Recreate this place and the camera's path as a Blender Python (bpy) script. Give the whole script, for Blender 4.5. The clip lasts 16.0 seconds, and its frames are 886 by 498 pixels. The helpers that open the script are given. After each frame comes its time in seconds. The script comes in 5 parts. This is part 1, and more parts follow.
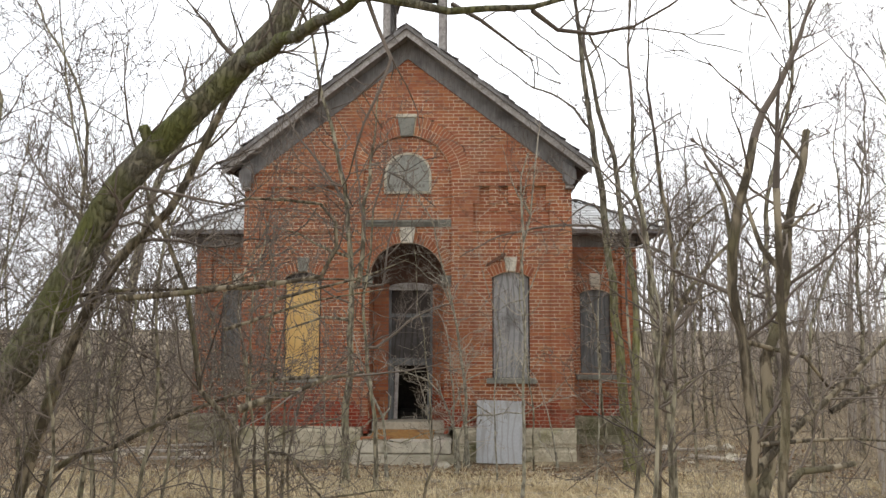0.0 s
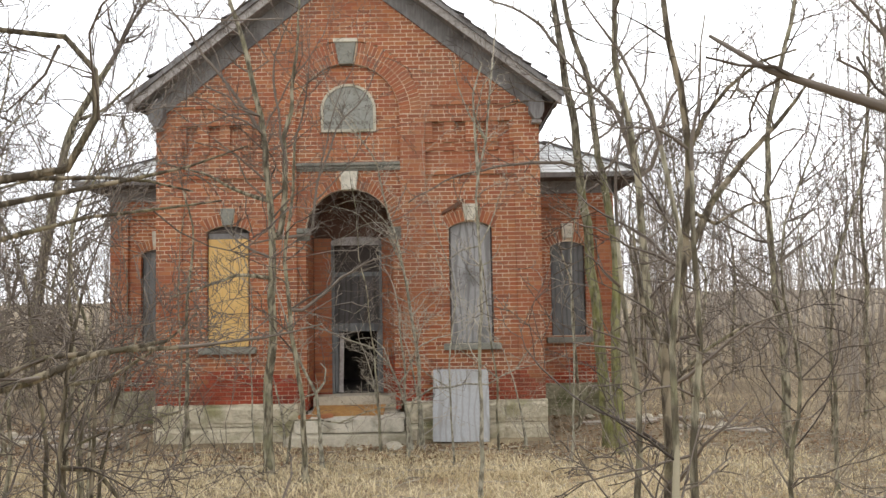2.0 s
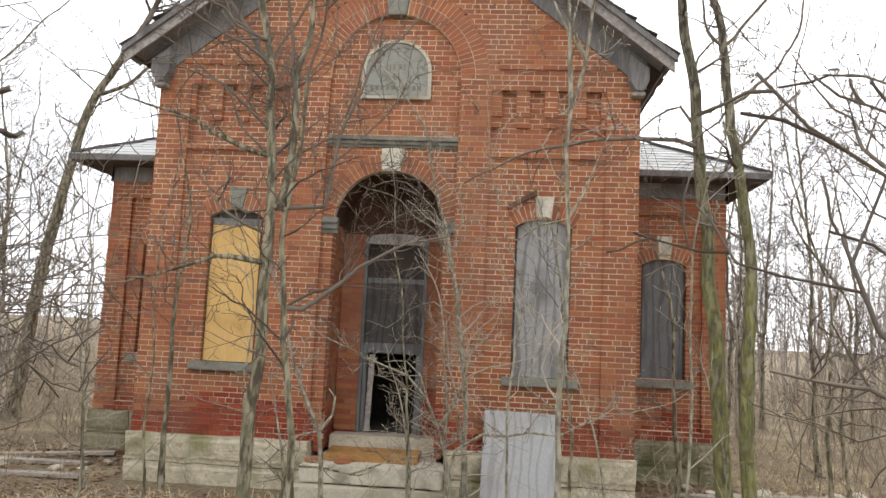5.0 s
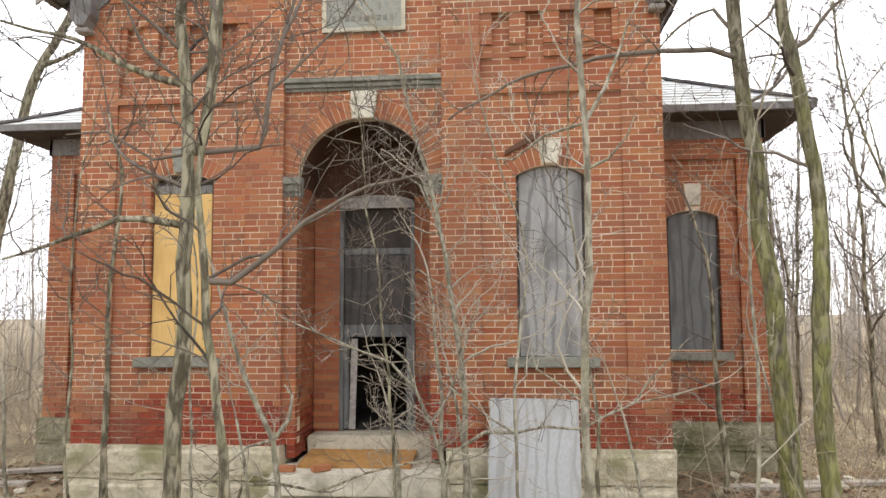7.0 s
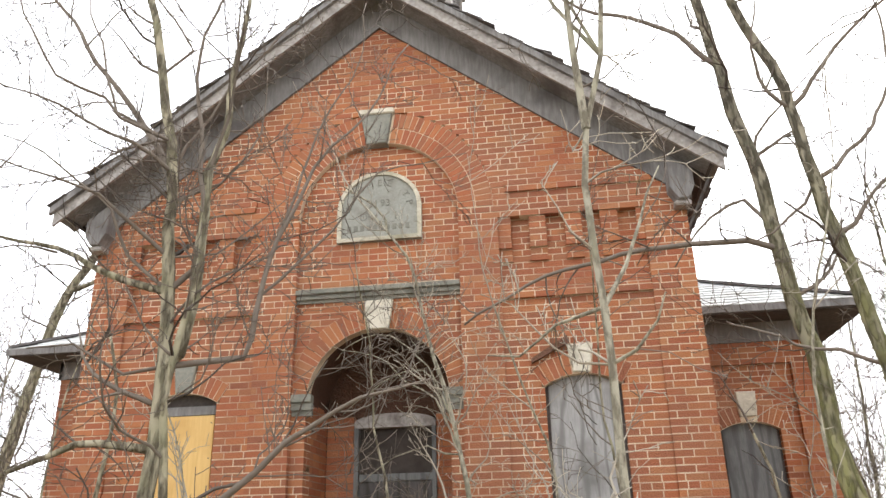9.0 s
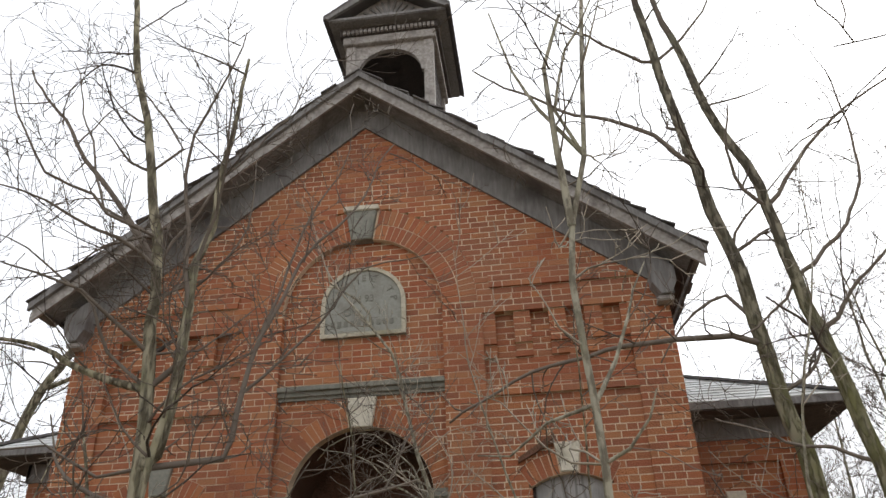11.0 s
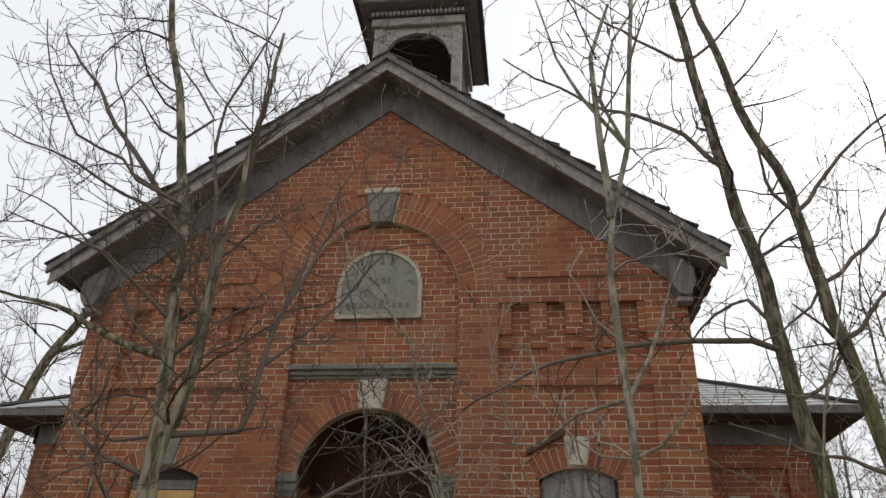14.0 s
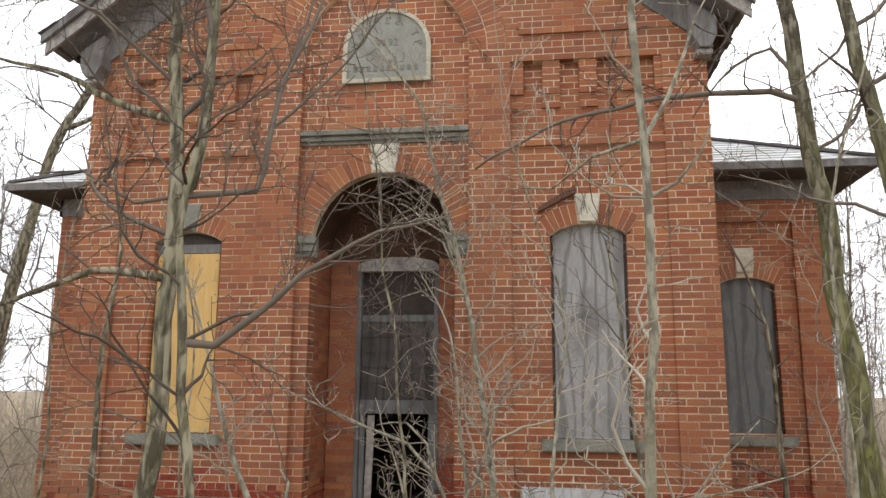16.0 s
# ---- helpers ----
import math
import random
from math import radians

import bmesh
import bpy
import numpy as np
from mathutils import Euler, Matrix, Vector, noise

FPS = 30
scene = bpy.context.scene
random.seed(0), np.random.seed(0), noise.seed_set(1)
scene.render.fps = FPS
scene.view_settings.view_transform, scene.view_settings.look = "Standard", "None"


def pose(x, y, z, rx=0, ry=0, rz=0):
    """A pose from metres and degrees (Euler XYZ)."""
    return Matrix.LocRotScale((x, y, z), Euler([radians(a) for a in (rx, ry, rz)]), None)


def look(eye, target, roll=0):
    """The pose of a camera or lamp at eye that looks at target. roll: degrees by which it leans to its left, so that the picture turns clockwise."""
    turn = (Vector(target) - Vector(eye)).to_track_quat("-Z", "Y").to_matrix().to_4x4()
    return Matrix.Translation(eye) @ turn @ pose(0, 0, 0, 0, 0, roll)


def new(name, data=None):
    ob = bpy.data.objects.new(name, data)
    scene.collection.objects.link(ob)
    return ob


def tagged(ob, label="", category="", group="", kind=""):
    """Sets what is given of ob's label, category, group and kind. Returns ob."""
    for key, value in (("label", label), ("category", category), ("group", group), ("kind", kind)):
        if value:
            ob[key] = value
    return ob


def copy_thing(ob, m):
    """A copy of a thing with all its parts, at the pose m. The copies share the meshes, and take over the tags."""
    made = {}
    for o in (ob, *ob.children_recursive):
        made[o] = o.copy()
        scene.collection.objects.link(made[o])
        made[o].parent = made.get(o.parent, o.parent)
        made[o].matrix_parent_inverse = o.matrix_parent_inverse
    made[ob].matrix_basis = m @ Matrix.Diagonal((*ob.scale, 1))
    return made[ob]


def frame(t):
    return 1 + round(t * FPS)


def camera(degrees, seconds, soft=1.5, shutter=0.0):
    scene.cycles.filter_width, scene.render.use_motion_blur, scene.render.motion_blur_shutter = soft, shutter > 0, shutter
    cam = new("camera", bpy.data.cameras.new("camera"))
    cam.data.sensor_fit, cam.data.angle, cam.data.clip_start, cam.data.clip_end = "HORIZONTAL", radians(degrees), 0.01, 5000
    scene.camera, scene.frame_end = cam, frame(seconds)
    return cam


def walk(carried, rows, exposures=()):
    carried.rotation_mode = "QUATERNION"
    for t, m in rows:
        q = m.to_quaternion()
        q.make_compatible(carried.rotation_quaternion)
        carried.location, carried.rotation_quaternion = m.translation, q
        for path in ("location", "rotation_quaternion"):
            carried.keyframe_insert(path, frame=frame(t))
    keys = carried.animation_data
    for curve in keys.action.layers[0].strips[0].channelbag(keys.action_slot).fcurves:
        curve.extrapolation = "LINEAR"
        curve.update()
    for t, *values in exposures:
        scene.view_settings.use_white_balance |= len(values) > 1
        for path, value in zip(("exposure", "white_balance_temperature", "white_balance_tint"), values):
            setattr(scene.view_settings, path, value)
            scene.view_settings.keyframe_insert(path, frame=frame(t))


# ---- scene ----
cam = camera(60.75, 16.0)
ROWS = [
    (0, 1.292, -15.379, 2.611, 2.01, 5.90, -0.16),
    (0.5, 1.400, -14.761, 2.542, -2.77, 2.30, -0.56),
    (1, 1.501, -14.241, 2.507, -5.73, 1.40, -0.21),
    (1.5, 1.573, -13.716, 2.477, -2.13, 2.53, 1.23),
    (2, 1.645, -13.209, 2.472, 0.06, 3.36, 1.11),
    (2.5, 1.745, -12.719, 2.424, 4.03, 4.97, 1.97),
    (3, 1.802, -12.214, 2.362, 4.44, 5.78, 1.66),
    (3.5, 1.799, -11.682, 2.300, 2.64, 6.68, 1.18),
    (6, 1.512, -9.246, 2.115, 5.82, 5.13, -4.33),
    (6.5, 1.581, -8.810, 2.161, 5.55, 2.50, -0.54),
    (7, 1.693, -8.395, 2.073, 5.23, 4.94, 0.33),
    (7.5, 1.762, -8.083, 2.098, 3.00, 6.43, 0.89),
    (8, 1.809, -7.806, 2.091, 4.33, 8.77, 1.53),
    (8.5, 1.830, -7.680, 2.138, 6.98, 14.90, 1.52),
    (9, 1.834, -7.668, 2.128, 8.56, 21.52, 1.19),
    (9.5, 1.840, -7.677, 2.139, 9.21, 24.91, 1.18),
    (10, 1.851, -7.664, 2.131, 8.44, 27.41, 1.77),
    (12.5, 1.701, -7.686, 2.138, 5.57, 28.97, 0.95),
    (13, 1.684, -7.663, 2.136, 5.68, 27.89, -0.72),
    (13.5, 1.665, -7.647, 2.136, 5.61, 27.77, -1.20),
    (14, 1.677, -7.653, 2.127, 6.23, 27.83, -1.56),
    (14.5, 1.668, -7.667, 2.132, 7.48, 27.52, -1.66),
    (15, 1.667, -7.661, 2.099, 7.81, 25.80, -1.66),
    (15.5, 1.670, -7.635, 2.067, 7.30, 18.74, -0.67),
    (16, 1.661, -7.574, 2.044, 7.47, 10.70, -0.42),
]
EXPOSURES = [(0.0, 0.06), (0.5, 0.28), (1.5, 0.38), (3.5, 0.32), (6.0, 0.58), (7.0, 0.76), (9.0, 0.86), (10.2, 0.26), (12.3, -0.66), (14.5, -0.72), (15.5, -0.4), (16.0, 0.38)]
walk(cam, [(t, pose(x, y, z, 90 + pitch, roll, yaw)) for t, x, y, z, yaw, pitch, roll in ROWS], EXPOSURES)

# ---- light: bright overcast, the sun veiled behind the building's right shoulder ----
world = bpy.data.worlds.new("overcast")
scene.world = world
world.use_nodes = True
wn, wl = world.node_tree.nodes, world.node_tree.links
wn.clear()
sky = wn.new("ShaderNodeTexSky")
sky.sky_type, sky.sun_disc = "NISHITA", False
sky.sun_elevation, sky.sun_rotation = radians(38), radians(30)
sky.air_density, sky.dust_density = 1.0, 4.0
pale = wn.new("ShaderNodeHueSaturation")
pale.inputs["Saturation"].default_value = 0.12
pale.inputs["Value"].default_value = 0.12
cloud = wn.new("ShaderNodeMix")
cloud.data_type = "RGBA"
cloud.inputs[0].default_value = 0.86
cloud.inputs[7].default_value = (0.93, 0.95, 1.0, 1)
bg, wo = wn.new("ShaderNodeBackground"), wn.new("ShaderNodeOutputWorld")
bg.inputs[1].default_value = 1.7
wl.new(sky.outputs[0], pale.inputs["Color"])
wl.new(pale.outputs[0], cloud.inputs[6])
wl.new(cloud.outputs[2], bg.inputs[0])
wl.new(bg.outputs[0], wo.inputs[0])
sun = new("sun", bpy.data.lights.new("sun", "SUN"))
sun.data.energy, sun.data.angle, sun.data.color = 0.9, radians(30), (1, 0.96, 0.9)
sun.matrix_world = look((9, 14, 18), (0, 0, 2))

# ---- materials ----


def ramp_mix(nt, fac, a, b):
    m = nt.nodes.new("ShaderNodeMix")
    m.data_type = "RGBA"
    for k, c in ((6, a), (7, b)):
        if isinstance(c, tuple):
            m.inputs[k].default_value = (*c, 1)
        else:
            nt.links.new(c, m.inputs[k])
    if isinstance(fac, float):
        m.inputs[0].default_value = fac
    else:
        nt.links.new(fac, m.inputs[0])
    return m.outputs[2]


def noise_fac(nt, scale, lo, hi, detail=4.0, stretch=(1, 1, 1), coord="Object"):
    if coord == "World":
        src = nt.nodes.new("ShaderNodeNewGeometry").outputs["Position"]
    else:
        src = nt.nodes.new("ShaderNodeTexCoord").outputs["Object"]
    mp = nt.nodes.new("ShaderNodeMapping")
    mp.inputs["Scale"].default_value = stretch
    nt.links.new(src, mp.inputs[0])
    n = nt.nodes.new("ShaderNodeTexNoise")
    n.inputs["Scale"].default_value, n.inputs["Detail"].default_value = scale, detail
    nt.links.new(mp.outputs[0], n.inputs["Vector"])
    r = nt.nodes.new("ShaderNodeMapRange")
    r.inputs[1].default_value, r.inputs[2].default_value = lo, hi
    nt.links.new(n.outputs["Fac"], r.inputs[0])
    return r.outputs[0]


def surface(name, a, b, stain, grain=40.0, blotch=1.5, rough=0.9, bump=0.3, stretch=(1, 1, 1), vary="", low=None, stain_range=(0.5, 0.75), coord="World"):
    """Two tones by grain, a third by blotches, and a fine relief; vary: 'object' or 'island' shifts the tone piece by piece."""
    m = bpy.data.materials.new(name)
    m.use_nodes = True
    nt = m.node_tree
    p = nt.nodes["Principled BSDF"]
    lo, hi = (0.42, 0.58) if name.endswith("bark") else ((0.38, 0.62) if "brick" in name else (0.3, 0.7))
    fine = noise_fac(nt, grain, lo, hi, 6.0, stretch, coord)
    col = ramp_mix(nt, fine, a, b)
    if vary:
        if vary == "object":
            rnd = nt.nodes.new("ShaderNodeObjectInfo").outputs["Random"]
        else:
            rnd = nt.nodes.new("ShaderNodeNewGeometry").outputs["Random Per Island"]
        ramp = nt.nodes.new("ShaderNodeValToRGB")
        nt.links.new(rnd, ramp.inputs[0])
        for k, c in enumerate(low):
            e = ramp.color_ramp.elements[k] if k < 2 else ramp.color_ramp.elements.new(0.5)
            e.color = (*c, 1)
        for k, e in enumerate(ramp.color_ramp.elements):
            e.position = k / (len(low) - 1)
        col = ramp_mix(nt, 0.72 if "brick" in name else 0.6, col, ramp.outputs[0])
    col = ramp_mix(nt, noise_fac(nt, blotch, *stain_range, 5.0, (1, 1, 1), coord), col, stain)
    if "brick" in name:
        wide = noise_fac(nt, 0.45, 0.40, 0.75, 6.0, (1, 1, 0.55), "World")
        dim = nt.nodes.new("ShaderNodeMath")
        dim.operation = "MULTIPLY"
        dim.inputs[1].default_value = 0.55
        nt.links.new(wide, dim.inputs[0])
        col = ramp_mix(nt, dim.outputs[0], col, (0.25, 0.12, 0.07))
    nt.links.new(col, p.inputs["Base Color"])
    p.inputs["Roughness"].default_value = rough
    p.inputs["Specular IOR Level"].default_value = 0.25
    bp = nt.nodes.new("ShaderNodeBump")
    bp.inputs["Strength"].default_value, bp.inputs["Distance"].default_value = bump, 0.025 if name.endswith("bark") else 0.01
    nt.links.new(fine, bp.inputs["Height"])
    nt.links.new(bp.outputs[0], p.inputs["Normal"])
    return m


BRICK_TONES = [(0.22, 0.09, 0.058), (0.359, 0.113, 0.052), (0.485, 0.200, 0.084), (0.407, 0.151, 0.069), (0.213, 0.081, 0.052), (0.475, 0.232, 0.112), (0.40, 0.135, 0.062), (0.31, 0.105, 0.06)]
M_BRICK = surface("brick", (0.485, 0.173, 0.072), (0.339, 0.103, 0.047), (0.310, 0.135, 0.081), 60, 0.9, 0.92, 0.5, vary="object", low=BRICK_TONES)
M_BRICKS = surface("brickwork", (0.485, 0.173, 0.072), (0.339, 0.103, 0.047), (0.310, 0.135, 0.081), 60, 0.9, 0.92, 0.5, vary="island", low=BRICK_TONES)
M_SPALL = surface("spalled_red_brick", (0.38, 0.085, 0.042), (0.26, 0.055, 0.032), (0.24, 0.08, 0.052), 45, 2.0, 0.95, 0.9, vary="island", low=[(0.22, 0.04, 0.026), (0.42, 0.085, 0.04), (0.33, 0.06, 0.03)])
M_MORTAR = surface("mortar", (0.78, 0.66, 0.49), (0.64, 0.51, 0.36), (0.38, 0.21, 0.14), 80, 1.1, 0.95, 0.5, stain_range=(0.47, 0.64))
M_STONE = surface("limestone", (0.60, 0.55, 0.43), (0.48, 0.43, 0.33), (0.31, 0.28, 0.19), 25, 1.6, 0.9, 0.8)
M_ROCK = surface("rock_faced_limestone", (0.64, 0.57, 0.42), (0.44, 0.39, 0.28), (0.27, 0.25, 0.13), 18, 2.3, 0.92, 1.0, stain_range=(0.5, 0.7))
M_MOSSSTONE = surface("mossy_limestone", (0.34, 0.31, 0.21), (0.22, 0.20, 0.13), (0.15, 0.145, 0.075), 18, 2.0, 0.95, 1.0, stain_range=(0.45, 0.65))
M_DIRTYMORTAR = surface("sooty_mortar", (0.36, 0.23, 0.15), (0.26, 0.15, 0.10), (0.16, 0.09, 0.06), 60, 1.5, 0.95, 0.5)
M_PALE = surface("pale_stone", (0.70, 0.65, 0.53), (0.57, 0.52, 0.42), (0.30, 0.27, 0.2), 30, 4, 0.9, 0.5)
M_SILL = surface("grey_green_stone", (0.21, 0.21, 0.18), (0.29, 0.28, 0.23), (0.13, 0.13, 0.11), 30, 3, 0.9, 0.5)
M_SLAB = surface("plaque_stone", (0.33, 0.33, 0.29), (0.27, 0.27, 0.23), (0.21, 0.2, 0.17), 35, 5, 0.9, 0.3)
M_WOOD = surface("weathered_wood", (0.27, 0.26, 0.25), (0.17, 0.16, 0.15), (0.11, 0.10, 0.095), 30, 2.5, 0.9, 0.4, (1, 1, 0.15))
M_TRIM = surface("peeling_paint", (0.44, 0.41, 0.375), (0.27, 0.245, 0.225), (0.15, 0.13, 0.12), 22, 5, 0.85, 0.4)
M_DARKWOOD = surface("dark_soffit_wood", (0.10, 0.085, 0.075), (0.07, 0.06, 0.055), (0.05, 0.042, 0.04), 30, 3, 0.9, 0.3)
M_PLY = surface("yellow_plywood", (0.74, 0.50, 0.20), (0.66, 0.42, 0.15), (0.56, 0.33, 0.11), 14, 2.2, 0.75, 0.1, (3, 3, 0.25))
M_OCHRE = surface("wet_plywood", (0.46, 0.26, 0.09), (0.36, 0.18, 0.06), (0.22, 0.11, 0.04), 14, 3, 0.8, 0.2)
M_SHINGLE = surface("asphalt_shingle", (0.12, 0.11, 0.105), (0.17, 0.155, 0.15), (0.09, 0.08, 0.08), 60, 2, 0.95, 0.5, vary="island", low=[(0.10, 0.09, 0.085), (0.2, 0.19, 0.18)])
M_SLATE = surface("grey_slate", (0.56, 0.57, 0.56), (0.46, 0.47, 0.46), (0.36, 0.35, 0.32), 40, 2, 0.7, 0.4, vary="object", low=[(0.42, 0.42, 0.41), (0.66, 0.67, 0.66)])
M_BARK = surface("grey_bark", (0.38, 0.34, 0.24), (0.105, 0.09, 0.06), (0.28, 0.265, 0.16), 22, 5, 0.95, 1.0, (1, 1, 0.25))
M_BROWNBARK = surface("grey_brown_bark", (0.26, 0.215, 0.145), (0.07, 0.056, 0.038), (0.18, 0.16, 0.085), 26, 5, 0.95, 1.0, (1, 1, 0.25))
M_MOSS = surface("mossy_bark", (0.20, 0.18, 0.125), (0.09, 0.08, 0.055), (0.125, 0.13, 0.04), 35, 3.0, 0.98, 1.0, (1, 1, 0.35), stain_range=(0.42, 0.66))
M_TWIG = surface("twig_bark", (0.135, 0.112, 0.09), (0.075, 0.06, 0.048), (0.19, 0.155, 0.125), 8, 1.3, 0.9, 0.2, vary="island", low=[(0.03, 0.023, 0.019), (0.085, 0.066, 0.052), (0.24, 0.2, 0.16)])
M_BRUSH = surface("dry_brush", (0.33, 0.275, 0.195), (0.21, 0.165, 0.11), (0.40, 0.345, 0.245), 3, 0.5, 0.95, 0.1, vary="island", low=[(0.12, 0.09, 0.07), (0.44, 0.38, 0.3)])
# Bark of the distant trees, lightened so that its colour carries the haze.
M_FAR = surface("haze_pale_bark", (0.42, 0.375, 0.32), (0.30, 0.26, 0.22), (0.48, 0.43, 0.37), 2, 0.3, 0.95, 0.1)
M_GRASS = surface("dead_grass", (0.64, 0.53, 0.30), (0.50, 0.40, 0.215), (0.38, 0.28, 0.145), 3, 0.7, 0.9, 0.1, vary="island", low=[(0.42, 0.32, 0.19), (0.80, 0.69, 0.47)])
M_LIGHT0 = surface("pale_vine_bark", (0.39, 0.36, 0.275), (0.17, 0.15, 0.11), (0.33, 0.315, 0.22), 30, 6, 0.9, 0.5, (1, 1, 0.4))
M_PALETWIG = surface("pale_twig", (0.40, 0.355, 0.28), (0.26, 0.22, 0.165), (0.45, 0.40, 0.32), 8, 1.3, 0.9, 0.2, vary="island", low=[(0.12, 0.098, 0.072), (0.36, 0.315, 0.245), (0.54, 0.49, 0.40)])
M_FAR0 = surface("bleached_plank", (0.42, 0.38, 0.32), (0.32, 0.28, 0.23), (0.24, 0.2, 0.16), 25, 3, 0.95, 0.4)
M_LEAF = surface("fallen_leaf", (0.24, 0.14, 0.075), (0.30, 0.2, 0.12), (0.16, 0.1, 0.06), 5, 1, 0.85, 0.1, vary="island", low=[(0.15, 0.09, 0.05), (0.36, 0.24, 0.14)])
M_GROUND = surface("leaf_litter_soil", (0.27, 0.21, 0.13), (0.12, 0.09, 0.057), (0.39, 0.315, 0.195), 14, 0.6, 0.98, 1.0)
M_HOOD = surface("sooty_brick", (0.17, 0.085, 0.055), (0.11, 0.065, 0.045), (0.08, 0.055, 0.04), 40, 3, 0.95, 0.8)
# Brick for vault and tympanum, with the porch's shade put into its colour.
M_VAULT = surface("shade_darkened_brick", (0.07, 0.038, 0.028), (0.045, 0.03, 0.022), (0.035, 0.026, 0.02), 40, 3, 0.95, 0.8)
# Near-black tone puts the gloom of the unlit hall into the plaster's colour.
M_PLASTER = surface("shade_dark_plaster", (0.075, 0.062, 0.055), (0.05, 0.042, 0.036), (0.035, 0.03, 0.026), 8, 1, 0.95, 0.3)


def low_moss_bark():
    """Grey-brown bark with green moss on its lower few metres."""
    m = surface("greened_bark", (0.27, 0.24, 0.175), (0.075, 0.065, 0.046), (0.20, 0.185, 0.125), 26, 5, 0.95, 1.0, (1, 1, 0.25))
    nt = m.node_tree
    base = nt.nodes["Principled BSDF"].inputs["Base Color"]
    old = base.links[0].from_socket
    sep = nt.nodes.new("ShaderNodeSeparateXYZ")
    nt.links.new(nt.nodes.new("ShaderNodeNewGeometry").outputs["Position"], sep.inputs[0])
    fall = nt.nodes.new("ShaderNodeMapRange")
    for k, v in ((1, 2.0), (2, 5.2), (3, 0.75), (4, 0.0)):
        fall.inputs[k].default_value = v
    nt.links.new(sep.outputs[2], fall.inputs[0])
    mul = nt.nodes.new("ShaderNodeMath")
    mul.operation = "MULTIPLY"
    nt.links.new(fall.outputs[0], mul.inputs[0])
    nt.links.new(noise_fac(nt, 11.0, 0.3, 0.6, 5.0, (1, 1, 0.4), "World"), mul.inputs[1])
    nt.links.new(ramp_mix(nt, mul.outputs[0], old, (0.27, 0.27, 0.085)), base)
    return m


M_GREENED = low_moss_bark()


def board_material(name, a, b, c):
    """Weathered plywood: flowing rotary-cut grain lines."""
    m = surface(name, a, b, c, 30, 2, 0.85, 0.2, (2, 2, 0.3))
    nt = m.node_tree
    p = nt.nodes["Principled BSDF"]
    old = p.inputs["Base Color"].links[0].from_socket
    tc = nt.nodes.new("ShaderNodeNewGeometry")
    mp = nt.nodes.new("ShaderNodeMapping")
    mp.inputs["Scale"].default_value = (1.4, 1, 0.3)
    nt.links.new(tc.outputs["Position"], mp.inputs[0])
    wv = nt.nodes.new("ShaderNodeTexWave")
    wv.wave_type, wv.bands_direction = "BANDS", "X"
    for k, v in (("Scale", 1.7), ("Distortion", 11.0), ("Detail", 2.5), ("Detail Scale", 1.3)):
        wv.inputs[k].default_value = v
    nt.links.new(mp.outputs[0], wv.inputs["Vector"])
    rr = nt.nodes.new("ShaderNodeMapRange")
    rr.inputs[1].default_value, rr.inputs[2].default_value, rr.inputs[4].default_value = 0.62, 1.0, 0.75
    nt.links.new(wv.outputs["Fac"], rr.inputs[0])
    nt.links.new(ramp_mix(nt, rr.outputs[0], old, c), p.inputs["Base Color"])
    return m


M_BOARD = board_material("grey_plywood", (0.40, 0.39, 0.375), (0.31, 0.30, 0.29), (0.17, 0.165, 0.155))
M_LEANER = board_material("pale_grey_plywood", (0.50, 0.505, 0.50), (0.41, 0.415, 0.41), (0.34, 0.325, 0.295))
M_DARKBOARD = board_material("dark_grey_plywood", (0.20, 0.205, 0.20), (0.15, 0.155, 0.15), (0.10, 0.10, 0.098))
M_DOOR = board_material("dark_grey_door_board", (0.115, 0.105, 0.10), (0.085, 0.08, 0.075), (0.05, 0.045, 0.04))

# ---- mesh helpers ----


def finish(name, mesh, material, parent=None, label="", smooth=False):
    mesh.materials.append(material)
    if smooth:
        mesh.polygons.foreach_set("use_smooth", [True] * len(mesh.polygons))
    ob = new(name, mesh)
    if parent is not None:
        ob.parent = parent
    if label:
        ob["label"] = label
    return ob


def part(name, bm, material, parent=None, label="", smooth=False):
    mesh = bpy.data.meshes.new(name)
    bmesh.ops.recalc_face_normals(bm, faces=bm.faces)
    bm.to_mesh(mesh)
    bm.free()
    return finish(name, mesh, material, parent, label, smooth)


def soup(name, V, F, material, parent=None, label="", smooth=False):
    mesh = bpy.data.meshes.new(name)
    mesh.from_pydata(V, [], F)
    mesh.update()
    return finish(name, mesh, material, parent, label, smooth)


def box(bm, x0, x1, y0, y1, z0, z1, bevel=0.0, m=None):
    vs = [bm.verts.new((x, y, z)) for x in (x0, x1) for y in (y0, y1) for z in (z0, z1)]
    fs = [bm.faces.new([vs[i] for i in f]) for f in ((0, 1, 3, 2), (4, 6, 7, 5), (0, 4, 5, 1), (2, 3, 7, 6), (0, 2, 6, 4), (1, 5, 7, 3))]
    if m is not None:
        for v in vs:
            v.co = m @ v.co
    if bevel:
        bmesh.ops.bevel(bm, geom=list({e for f in fs for e in f.edges}), offset=bevel, segments=2, affect="EDGES")
    return bm


def boxed(x0, x1, y0, y1, z0, z1, bevel=0.0, m=None):
    return box(bmesh.new(), x0, x1, y0, y1, z0, z1, bevel, m)


